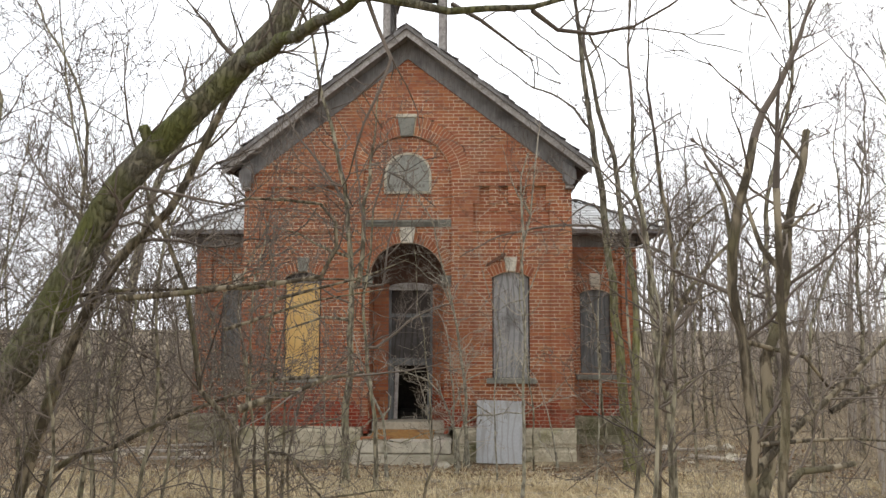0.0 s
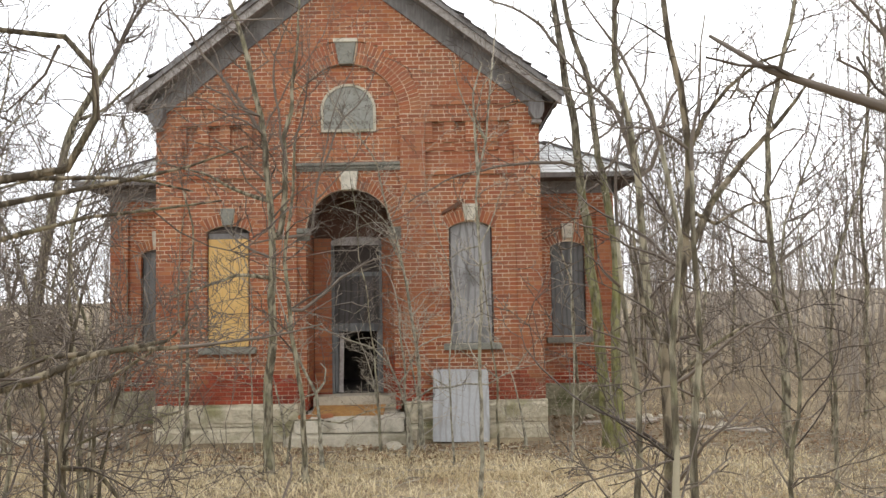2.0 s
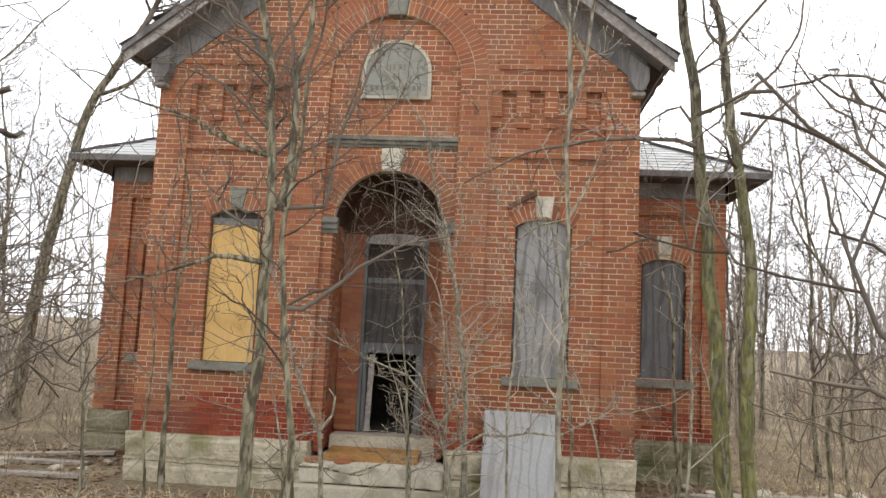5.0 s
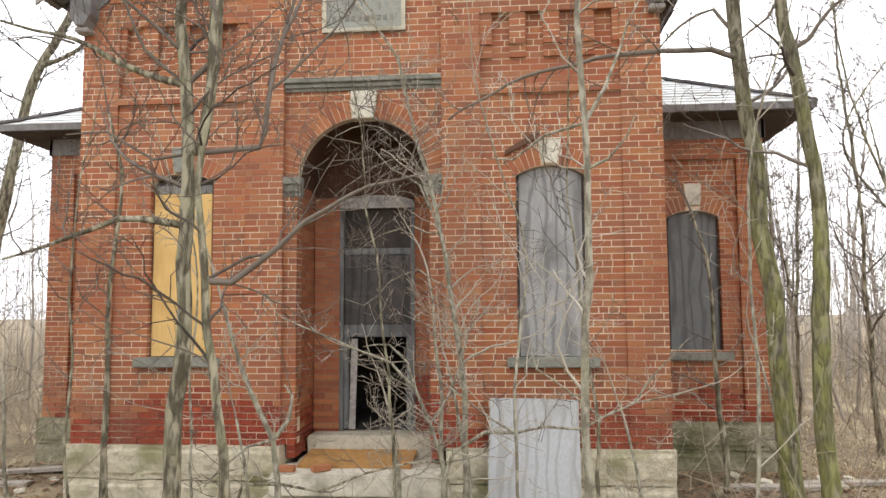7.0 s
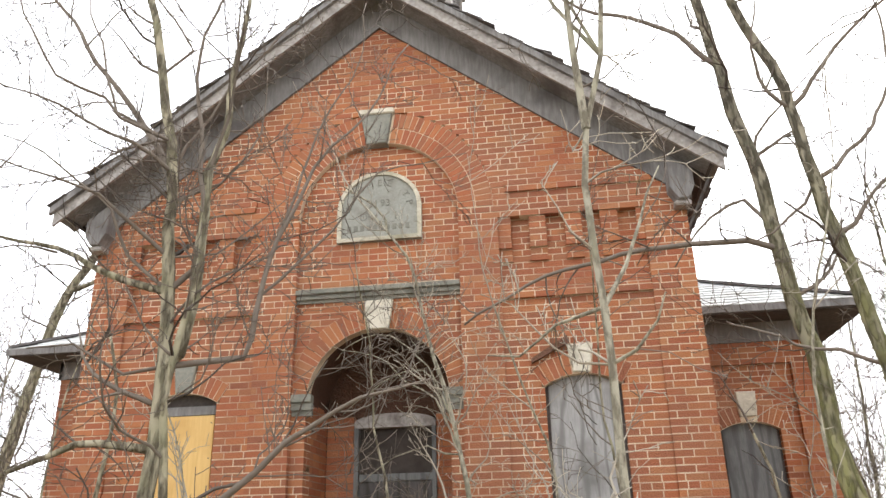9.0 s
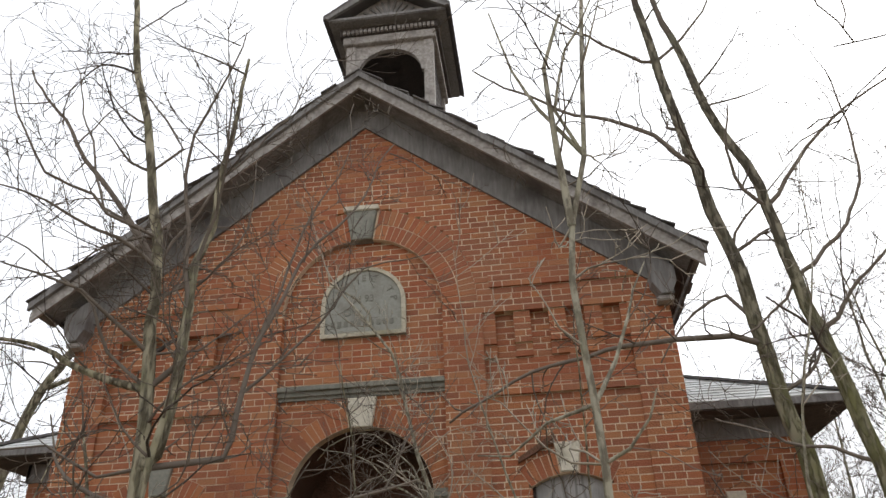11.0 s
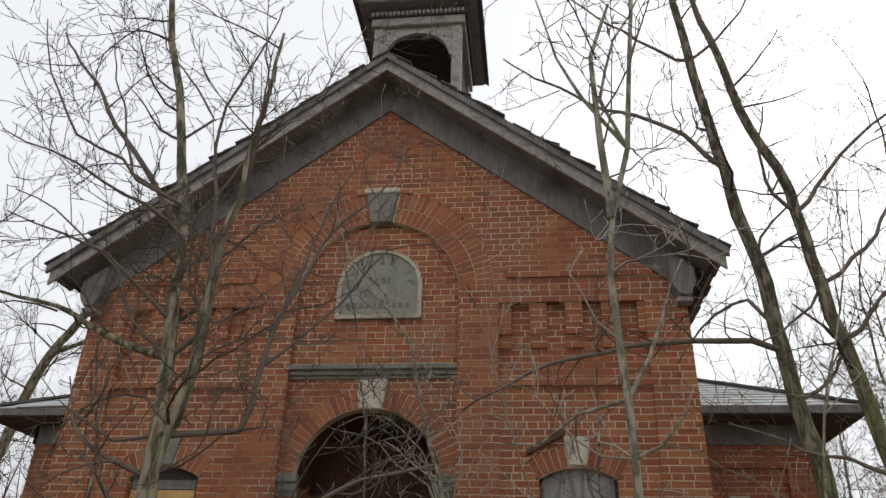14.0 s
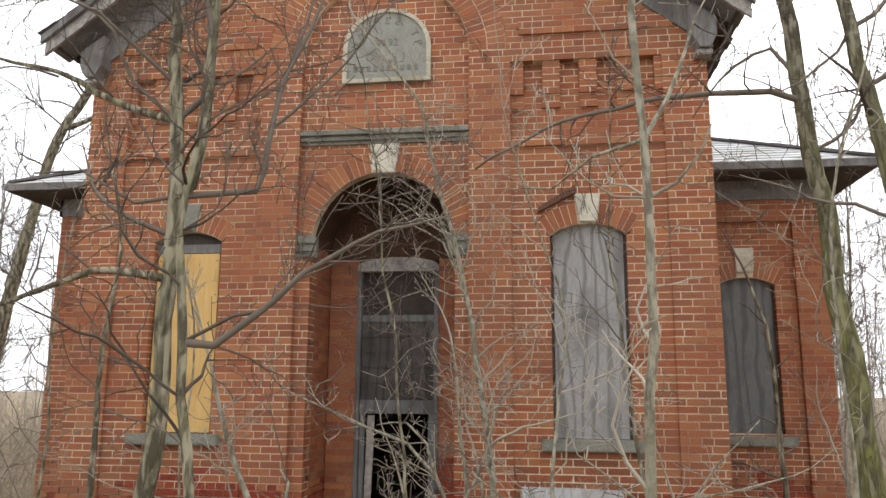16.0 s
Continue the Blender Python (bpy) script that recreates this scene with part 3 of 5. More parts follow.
for s, m in ((-1, M_SILL), (1, M_PALE)):
    c = s * 2.13
    trim("keystone", rough(prism([(c - 0.08, 3.74), (c + 0.08, 3.74), (c + 0.13, 4.03), (c - 0.13, 4.03)], -0.02, 0.1, 0.01), 0.012, 7), m, "weathered stone keystone over the boarded window")
    trim("window_sill", boxed(c - 0.50, c + 0.50, -0.07, 0.12, 1.49, 1.60, 0.012), M_SILL, "grey-green stone window sill", "sill")
    trim("keystone", rough(prism([(s * 4.195 - 0.10, 3.55), (s * 4.195 + 0.10, 3.55), (s * 4.195 + 0.12, 3.86), (s * 4.195 - 0.12, 3.86)], 2.22, 2.35, 0.01), 0.008, 7), M_PALE, "pale stone keystone over the wing window")
    trim("window_sill", boxed(s * 4.195 - 0.47, s * 4.195 + 0.47, 2.16, 2.34, 1.43, 1.54, 0.012), M_SILL, "grey-green stone window sill", "sill")


# date plaque with raised rim and worn lettering
plaque = tagged(part("plaque", arched(0.012, 0.49, 5.36, 5.76, 0.46, 0.045, 0.09), M_SLAB), "grey arched stone date plaque with worn letters", "plaque")
rim = bmesh.new()
outer = [(0.012 - 0.49, 5.36)] + [(0.012 + 0.49 * math.cos(math.pi - math.pi * i / 20), 5.76 + 0.46 * math.sin(math.pi * i / 20)) for i in range(21)] + [(0.012 + 0.49, 5.36)]
inner = [(0.012 + (x - 0.012) * 0.9, 5.36 + 0.045 + (z - 5.36) * 0.9) for x, z in outer]
n = len(outer)
ring = [[rim.verts.new((x, y, z)) for x, z in pts] for pts, y in ((outer, 0.05), (outer, 0.022), (inner, 0.022), (inner, 0.05))]
for k in range(3):
    for i in range(n):
        rim.faces.new((ring[k][i], ring[k][(i + 1) % n], ring[k + 1][(i + 1) % n], ring[k + 1][i]))
part("rim", rim, M_STONE, plaque, "paler raised rim")


def letters(body, x, z, size, turn=0.0):
    """Incised-looking letters from the built-in font, turned into a mesh part of the plaque."""
    cu = bpy.data.curves.new("lettering", "FONT")
    cu.body, cu.size, cu.align_x, cu.align_y, cu.extrude = body, size, "CENTER", "CENTER", 0.003
    tmp = new("lettering_curve", cu)
    bpy.context.view_layer.update()
    mesh = bpy.data.meshes.new_from_object(tmp.evaluated_get(bpy.context.evaluated_depsgraph_get()))
    bpy.data.objects.remove(tmp)
    mesh.materials.clear()
    ob = finish("lettering", mesh, M_LETTER, plaque)
    ob.matrix_world = pose(x, 0.042, z, 90, 0, 0) @ pose(0, 0, 0, 0, 0, turn)


M_LETTER = surface("weathered_letter", (0.17, 0.165, 0.14), (0.21, 0.2, 0.17), (0.25, 0.24, 0.2), 40, 9, 0.9, 0.2)
for k, ch in enumerate("MAUMEE TP"):
    a = radians(76 - 19 * k)
    letters(ch, 0.012 - 0.36 * math.sin(a), 5.72 + 0.36 * math.cos(a), 0.115, math.degrees(a))
letters("93", 0.08, 5.82, 0.12)
for x in (-0.10, -0.04):
    part("worn_letter", boxed(x, x + 0.02, 0.039, 0.047, 5.78, 5.86), M_LETTER, plaque)
letters("Dist", -0.11, 5.655, 0.13)
letters("1", 0.20, 5.655, 0.13)
for k in range(10):
    x = -0.36 + k * 0.075
    part("worn_letter", boxed(x, x + 0.045, 0.039, 0.047, 5.49, 5.555), M_LETTER, plaque)

for s in (1,):
    c = s * 2.13
    for q, hb in ((-1, 0.0),):
        pts = [(c + q * 0.12, 4.04), (c + q * 0.12, 4.12 - hb), (c + q * 0.50, 3.90), (c + q * 0.50, 3.85)]
        trim("window_hood", rough(prism(pts, -0.025, 0.1), 0.012, 6), M_HOOD, "crumbling dark brick hood over the boarded window")

# ---- boarded windows ----


def boarded(name, cx, half, z0, z1, y, mat, label, rise=0.11, seams=()):
    win = empty(name, (cx, y, z0), label, "window", kind="structure")
    under(win, part("board", arched(cx, half - 0.03, z0 + 0.005, z1, rise, y, y + 0.02, 0.003), mat))
    for s in (-1, 1):
        x = cx + s * (half - 0.018)
        under(win, part("window_frame", boxed(x - 0.018, x + 0.018, y + 0.012, y + 0.09, z0, z1 + 0.06), M_DARKWOOD))
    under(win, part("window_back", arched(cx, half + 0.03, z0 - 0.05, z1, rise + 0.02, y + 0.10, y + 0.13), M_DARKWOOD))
    return win


boarded("window_1", 2.13, 0.38, 1.6, 3.62, 0.10, M_BOARD, "window boarded with weathered grey plywood")
w2 = boarded("window_2", -2.13, 0.38, 1.6, 3.62, 0.13, M_DARKWOOD, "window boarded with fresh yellow plywood")
sheet = under(w2, part("plywood_sheet", boxed(-2.49, -1.79, 0.098, 0.116, 1.61, 3.50, 0.002), M_PLY, None, "yellow new plywood sheet"))
under(w2, part("grey_top_board", boxed(-2.48, -1.78, 0.09, 0.114, 3.505, 3.60, 0.003), M_WOOD, None, "grey weathered board"))
for z in (1.75, 2.4, 3.05, 3.42):
    for x in (-2.46, -1.82):
        part("nail_head", boxed(x - 0.006, x + 0.006, 0.094, 0.098, z - 0.006, z + 0.006), M_DARKWOOD, sheet)
boarded("window_3", 4.195, 0.355, 1.54, 3.40, WING_Y + 0.15, M_DARKBOARD, "wing window boarded with dark grey plywood")
boarded("window_4", -4.195, 0.355, 1.54, 3.40, WING_Y + 0.15, M_DARKBOARD, "wing window boarded with dark grey plywood")
bm = boxed(-0.475, 0.475, -0.009, 0.009, 0.0, 1.22, 0.003)
bmesh.ops.subdivide_edges(bm, edges=[e for e in bm.edges if e.calc_length() > 0.3], cuts=6, use_grid_fill=True)
rough(bm, 0.006, 2)
leaner = tagged(part("leaning_board", bm, M_LEANER), "pale grey weathered plywood sheet leaning against the wall", "board")
leaner.matrix_world = pose(1.89, -0.46, 0.0, -18, 1, 0)

# lumber, stones and rubble lying about the foundation
rg = random.Random(44)
for x, y, ln, turn in ((-5.6, 0.6, 2.6, 4), (-6.6, -0.4, 2.2, -12), (-5.2, 1.3, 1.8, 15), (-4.6, -0.2, 1.5, -5), (5.9, 1.4, 2.0, 8), (6.5, 0.2, 1.6, -20), (4.9, 1.1, 1.4, 2)):
    bm = boxed(-ln / 2, ln / 2, -0.10, 0.10, 0.0, 0.05, 0.006)
    plank = tagged(part("weathered_plank", rough(bm, 0.01, 3), M_FAR0), "grey weathered plank lying in the leaf litter", "plank", "scattered lumber")
    plank.matrix_world = pose(x, y, land(x, y) + 0.005, rg.uniform(-4, 4), rg.uniform(-2, 2), turn)
for k in range(22):
    x, y = rg.choice(((rg.uniform(-6.5, -3.6), rg.uniform(-0.6, 1.8)), (rg.uniform(3.6, 7.0), rg.uniform(-0.6, 1.8)), (rg.uniform(-1.2, 1.2), rg.uniform(-1.1, -0.75))))
    bm = bmesh.new()
    bmesh.ops.create_icosphere(bm, subdivisions=2, radius=rg.uniform(0.05, 0.14))
    st = tagged(part("stone", rough(bm, 0.05, 5 + k * 0.3), M_STONE), "broken pale stone fallen from the foundation", "stone", "rubble stones")
    st.matrix_world = pose(x, y, land(x, y) + 0.03, 0, 0, rg.uniform(0, 360)) @ Matrix.Diagonal((1.3, 1, 0.7, 1))
for k in range(2):
    st = tagged(part("loose_brick", boxed(-0.1, 0.1, -0.05, 0.05, 0, 0.06, 0.006), M_BRICKS), "loose red brick lying on the stone step", "brick", "loose bricks")
    st.matrix_world = pose(-0.75 + 0.37 * k * (1 if k % 2 else 0.9), -0.30 + 0.05 * (k % 3), 0.405, 0, 0, 40 * k)

# ---- main roof ----
SL = 0.776
ROOF_Y0, ROOF_Y1, APEX = -0.42, 8.3, 8.83
ang = math.atan(SL)


def slope_box(side, s0, s1, y0, y1, t0, t1):
    """A slab on a roof slope: s along it from the ridge, t above its surface."""
    bm = bmesh.new()
    c, sn = math.cos(ang), math.sin(ang)
    co = []
    for s in (s0, s1):
        for y in (y0, y1):
            for t in (t0, t1):
                co.append((side * (s * c + t * sn), y, APEX - s * sn + t * c))
    vs = [bm.verts.new(v) for v in co]
    for f in ((0, 1, 3, 2), (4, 6, 7, 5), (0, 4, 5, 1), (2, 3, 7, 6), (0, 2, 6, 4), (1, 5, 7, 3)):
        bm.faces.new([vs[i] for i in f])
    return bm


L = 3.74 / math.cos(ang)
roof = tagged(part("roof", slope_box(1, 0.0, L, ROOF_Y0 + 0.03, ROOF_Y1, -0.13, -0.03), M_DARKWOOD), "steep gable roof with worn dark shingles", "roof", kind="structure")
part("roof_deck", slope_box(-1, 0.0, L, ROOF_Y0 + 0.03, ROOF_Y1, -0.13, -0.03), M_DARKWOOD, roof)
for s in (-1, 1):
    def rake(x1, v0, v1, ya, yb):
        return prism([(s * 0.001, APEX + v1), (s * x1, APEX + v1 - SL * x1), (s * x1, APEX + v0 - SL * x1), (s * 0.001, APEX + v0)], ya, yb)

    part("rake_board", rake(3.74, -0.27, -0.07, ROOF_Y0, ROOF_Y0 + 0.035), M_TRIM, roof, "peeling grey rake board")
    part("crown_moulding", rake(3.77, -0.12, -0.03, ROOF_Y0 - 0.05, ROOF_Y0 - 0.002), M_WOOD, roof)
    part("soffit", rake(3.70, -0.22, -0.18, ROOF_Y0 + 0.037, -0.036), M_WOOD, roof)
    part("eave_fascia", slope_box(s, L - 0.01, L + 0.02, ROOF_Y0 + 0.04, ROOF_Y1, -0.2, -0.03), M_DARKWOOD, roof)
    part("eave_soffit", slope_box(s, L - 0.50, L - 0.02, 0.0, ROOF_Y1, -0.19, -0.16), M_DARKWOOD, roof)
    c = math.cos(ang)
    f = prism([(0.0, 8.62), (s * 3.45, 8.62 - SL * 3.45), (s * 3.45, 8.22 - SL * 3.45), (0.0, 8.22)], -0.035, 0.0)
    part("frieze_board", f, M_WOOD, roof, "dark weathered frieze board under the rake")
    br = prism([(s * 3.20, 5.98), (s * 3.46, 5.80), (s * 3.46, 5.62), (s * 3.42, 5.54), (s * 3.38, 5.48), (s * 3.28, 5.48), (s * 3.24, 5.56), (s * 3.20, 5.62)], -0.20, 0.0, 0.01)
    part("bracket", br, M_WOOD, roof, "scrolled grey wooden eave bracket")
    part("bracket_foot", boxed(s * 3.33 - 0.085, s * 3.33 + 0.085, -0.16, 0.0, 5.42, 5.48, 0.01), M_TRIM, roof)


def make_shingles():
    rng = random.Random(11)
    V, F = [], []
    c, sn = math.cos(ang), math.sin(ang)
    for side in (-1, 1):
        rows = 26
        for r in range(rows):
            s0 = r * L / rows
            s1 = s0 + L / rows + 0.05
            y = ROOF_Y0 - 0.06 + rng.uniform(-0.05, 0.03)
            while y < ROOF_Y1:
                w = rng.uniform(0.22, 0.36)
                lift = rng.uniform(0.0, 0.012)
                if y < 0 and rng.random() < 0.35:
                    lift += rng.uniform(0.01, 0.05)
                if y < 0.2 and rng.random() < 0.12:
                    y += w
                    continue
                e = rng.uniform(-0.01, 0.02)
                k = len(V)
                for s, t in ((s0, -0.028), (s1 + e, -0.015 + lift)):
                    for yy in (y, y + w - 0.006):
                        for h in (0.0, 0.014):
                            V.append((side * (s * c + (t + h) * sn), yy, APEX - s * sn + (t + h) * c))
                F += [tuple(k + i for i in f) for f in ((0, 1, 3, 2), (4, 6, 7, 5), (0, 4, 5, 1), (2, 3, 7, 6), (0, 2, 6, 4), (1, 5, 7, 3))]
                y += w
    o = soup("shingles", V, F, M_SHINGLE, roof)
    o["kind"] = "stuff"


make_shingles()

# ---- wing roofs ----


def wing_roof(side):
    ex, ey, ez = 5.66, 1.70, 4.82
    rx, ry, rz = 4.02, 3.7, 5.80
    by = 7.2
    name = "roof_wing_left" if side < 0 else "roof_wing_right"
    bm = bmesh.new()
    P = [(3.30, ey, ez), (ex, ey, ez), (rx, ry, rz), (3.30, ry, rz), (ex, by, ez), (rx, by - 1.6, rz), (3.30, by, ez), (3.30, by - 1.6, rz)]
    top = [bm.verts.new((side * x, y, z)) for x, y, z in P]
    for f in ((0, 1, 2, 3), (1, 4, 5, 2), (4, 6, 7, 5), (2, 5, 7, 3)):
        bm.faces.new([top[i] for i in f])
    low = [bm.verts.new((side * x, y, z - 0.10)) for x, y, z in (P[0], P[1], P[4], P[6])]
    for a, b, c, d in ((0, 1, 0, 1), (1, 4, 1, 2), (4, 6, 2, 3)):
        bm.faces.new((top[a], top[b], low[d], low[c]))
    bm.faces.new(low)
    r = tagged(part(name, bm, M_DARKWOOD), "low hipped wing roof of pale grey slates", "roof", kind="structure")
    x0, x1 = sorted((side * HALF, side * (WING_X + 0.02)))
    part("frieze_board", boxed(x0, x1, WING_Y - 0.03, WING_Y + 0.2, WING_TOP - 0.03, 4.74), M_WOOD, r, "grey-green wooden frieze")
    x0, x1 = sorted((side * (WING_X - 0.02), side * (WING_X + 0.03)))
    part("frieze_board", boxed(x0, x1, WING_Y - 0.03, 6.8, WING_TOP - 0.03, 4.74), M_WOOD, r)
    x0, x1 = sorted((side * HALF, side * (ex + 0.03)))
    part("gutter_board", boxed(x0, x1, ey - 0.03, ey + 0.0, ez - 0.085, ez + 0.005), M_WOOD, r, "weathered grey gutter board")
    # slates on the front slope, then on the hip
    mesh = bpy.data.meshes.new("slate")
    b2 = boxed(-0.14, 0.14, 0.0, 0.30, 0.0, 0.012)
    bmesh.ops.recalc_face_normals(b2, faces=b2.faces)
    b2.to_mesh(mesh)
    b2.free()
    mesh.materials.append(M_SLATE)
    rng = random.Random(60 + side)

    def lay(origin, along, up, width, length, shrink0, shrink1):
        nrm = along.cross(up).normalized()
        rows = int(length / 0.2)
        for k in range(rows):
            t = k / rows
            a, b = shrink0 * t, width - shrink1 * t
            u = a + 0.14 + (0.14 if k % 2 else 0.0)
            while u < b - 0.1:
                o = new("slate", mesh)
                rot = Matrix((along, up, nrm)).transposed().to_4x4()
                o.matrix_world = Matrix.Translation(origin + along * u + up * (k * 0.2 - 0.03) + nrm * (0.012 + rng.uniform(0, 0.006))) @ rot @ pose(0, 0, 0, -3.2, 0, rng.uniform(-1, 1))
                o.parent = r
                u += 0.286

    up = Vector((0, ry - ey, rz - ez))
    ln = up.length
    if side > 0:
        lay(Vector((3.36, ey, ez)), Vector((1, 0, 0)), up.normalized(), ex - 3.36, ln, 0.0, ex - rx)
    else:
        lay(Vector((-ex, ey, ez)), Vector((1, 0, 0)), up.normalized(), ex - 3.36, ln, ex - rx, 0.0)
    hip = (Vector((side * rx, ry, rz)) - Vector((side * ex, ey, ez)))
    hb = bmesh.new()
    q = hip.normalized()
    m = Matrix.Translation((side * ex, ey, ez + 0.02)) @ q.to_track_quat("Y", "Z").to_matrix().to_4x4()
    for k in range(8):
        box(hb, -0.09, 0.09, k * hip.length / 8, (k + 1.08) * hip.length / 8, 0.0, 0.035 + 0.004 * (k % 2), 0.0, m)
    part("hip_cap", hb, M_SHINGLE, r)
    rb = bmesh.new()
    x0, x1 = sorted((side * 3.36, side * rx))
    box(rb, x0, x1, ry - 0.08, ry + 0.1, rz, rz + 0.05, 0.01)
    part("ridge_cap", rb, M_SHINGLE, r)


wing_roof(1)
wing_roof(-1)

# ---- bell cupola ----
CY0, CY1, CW = 1.6, 3.3, 0.73
cup = empty("bell_cupola", (0, CY0, 8.2), "weathered wooden bell cupola with arched openings on the ridge", "cupola")


def cpart(name, bm, mat, label=""):
    return under(cup, part(name, bm, mat, None, label))


for x in (-1, 1):
    for y in (CY0, CY1 - 0.16):
        xa = x * CW - (0.16 if x > 0 else 0)
        cpart("corner_post", boxed(xa, xa + 0.16, y, y + 0.16, 8.2, 11.25, 0.01), M_TRIM, "grey peeling corner post")
for y in (CY0 + 0.03, CY1 - 0.07):
    R = CW - 0.2
    zc = 10.60
    pts = [(-CW + 0.15, 11.25), (-CW + 0.15, zc)] + [(-R * math.cos(math.pi * i / 16), zc + R * 0.95 * math.sin(math.pi * i / 16)) for i in range(17)] + [(CW - 0.15, zc), (CW - 0.15, 11.25)]
    cpart("arch_spandrel", prism(pts, y, y + 0.05), M_TRIM, "peeling arched spandrel panel")
    ring2 = [(-(R + 0.0) * math.cos(math.pi * q / 20), zc + (R + 0.0) * 0.95 * math.sin(math.pi * q / 20)) for q in range(21)]
    ring1 = [((R + 0.06) * math.cos(math.pi * q / 20), zc + (R + 0.07) * 0.95 * math.sin(math.pi * q / 20)) for q in range(21)]
    arc = prism(ring2 + ring1, y - 0.03, y + 0.0)
    cpart("arch_moulding", arc, M_TRIM)
for s in (-1, 1):
    x0, x1 = sorted((s * (CW - 0.05), s * (CW - 0.11)))
    bm = bmesh.new()
    for k in range(17):
        z = 8.9 + 0.135 * k
        box(bm, x0, x1, CY0 + 0.16, CY1 - 0.16, z, z + 0.10, 0, None)
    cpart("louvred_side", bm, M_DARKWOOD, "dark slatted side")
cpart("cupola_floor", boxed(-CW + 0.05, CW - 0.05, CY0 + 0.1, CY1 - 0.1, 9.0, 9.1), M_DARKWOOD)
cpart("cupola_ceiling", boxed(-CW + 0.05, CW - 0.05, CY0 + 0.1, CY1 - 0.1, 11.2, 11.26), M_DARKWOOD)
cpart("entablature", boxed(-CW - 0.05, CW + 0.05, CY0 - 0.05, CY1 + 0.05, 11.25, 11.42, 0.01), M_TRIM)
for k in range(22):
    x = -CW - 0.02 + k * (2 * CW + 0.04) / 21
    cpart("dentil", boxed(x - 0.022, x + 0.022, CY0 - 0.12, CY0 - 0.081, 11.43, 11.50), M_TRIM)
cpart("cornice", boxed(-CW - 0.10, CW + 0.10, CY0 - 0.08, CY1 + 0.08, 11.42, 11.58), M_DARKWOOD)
cpart("cornice_shelf", boxed(-0.99, 0.99, CY0 - 0.28, CY1 + 0.28, 11.58, 11.66, 0.015), M_WOOD)
ped = prism([(-0.92, 11.66), (0.92, 11.66), (0.0, 12.30)], CY0 - 0.06, CY0 - 0.02)
cpart("pediment", ped, M_TRIM, "pediment with fan carving")
for k in range(11):
    a = radians(14 + k * 15.2)
    ln = 0.52 / max(0.45, abs(math.sin(a)) * 1.0 + abs(math.cos(a)) * 0.62)
    cpart("fan_ray", boxed(0.06, ln, CY0 - 0.085, CY0 - 0.055, -0.022, 0.022, 0.006, Matrix.Translation((0, 0, 11.68)) @ Matrix.Rotation(-a, 4, "Y")), M_WOOD)
for s in (-1, 1):
    a2 = math.atan2(0.72, 1.12)
    pts = [(0, 12.48), (s * 1.07, 11.70), (s * 1.07, 11.60), (0, 12.36)]
    cpart("roof_slope", prism(pts, CY0 - 0.32, CY1 + 0.32), M_SHINGLE, "dark shingled cupola roof")
    pts = [(0, 12.37), (s * 1.04, 11.63), (s * 0.98, 11.60), (0, 12.24)]
    cpart("rake_trim", prism(pts, CY0 - 0.34, CY0 - 0.28), M_WOOD)
beam = cpart("bell_beam", boxed(-CW + 0.1, CW - 0.1, 2.40, 2.52, 10.55, 10.68), M_DARKWOOD)

# ---- trees ----


def tube(V, F, pts, radii, sides):
    k0 = len(V)
    n = len(pts)
    for i, p in enumerate(pts):
        a, b = pts[max(0, i - 1)], pts[min(n - 1, i + 1)]
        t = (b - a).normalized()
        x = t.cross(Vector((0.31, 0.94, 0.12))).normalized()
        y = t.cross(x)
        for s in range(sides):
            q = 2 * math.pi * s / sides
            V.append(tuple(p + (x * math.cos(q) + y * math.sin(q)) * radii[i]))
    for i in range(n - 1):
        for s in range(sides):
            s2 = (s + 1) % sides
            F.append((k0 + i * sides + s, k0 + i * sides + s2, k0 + (i + 1) * sides + s2, k0 + (i + 1) * sides + s))
    F.append(tuple(k0 + (n - 1) * sides + s for s in range(sides)))


def smooth_path(keys, step):
    """A Catmull-Rom line through the key places."""
    keys = [Vector(k) for k in keys]
    P = [keys[0] * 2 - keys[1]] + keys + [keys[-1] * 2 - keys[-2]]
    out = []
    for i in range(1, len(P) - 2):
        m = max(1, int((P[i + 1] - P[i]).length / step))
        for j in range(m):
            t = j / m
            a, b, c, d = P[i - 1], P[i], P[i + 1], P[i + 2]
            out.append(0.5 * (2 * b + (c - a) * t + (2 * a - 5 * b + 4 * c - d) * t * t + (3 * b - a - 3 * c + d) * t ** 3))
    out.append(keys[-1])
    return out


def branch(rng, V, F, start, way, length, r, level, up=0.12, wander=0.2, spread=1.0, density=1.0):
    n = max(3, int(length / (0.16 if level < 2 else 0.12)))
    n = min(n, 9)
    pts, p, d = [start], start, way.normalized()
    for i in range(n):
        d = (d + Vector((rng.gauss(0, wander), rng.gauss(0, wander), rng.gauss(0, wander) + up * 0.5))).normalized()
        p = p + d * (length / n)
        pts.append(p)
    radii = [max(0.0026, r * (1 - 0.7 * i / n)) for i in range(n + 1)]
    tube(V, F, pts, radii, 5 if r > 0.02 else (4 if r > 0.008 else 3))
    if level <= 0:
        return
    kids = int(length * rng.uniform(3.2, 5.0) * density) + 1
    for k in range(kids):
        f = rng.uniform(0.2, 0.98)
        i = min(n - 1, int(f * n))
        base = pts[i].lerp(pts[i + 1], f * n - i)
        t = (pts[i + 1] - pts[i]).normalized()
        side = t.cross(Vector((rng.gauss(0, 1), rng.gauss(0, 1), rng.gauss(0, 1)))).normalized()
        w = t * rng.uniform(0.5, 1.0) + side * rng.uniform(0.55, 1.1) * spread
        branch(rng, V, F, base, w, length * rng.uniform(0.28, 0.6), max(0.003, radii[i] * rng.uniform(0.45, 0.72)), level - 1, up, wander, spread, density)


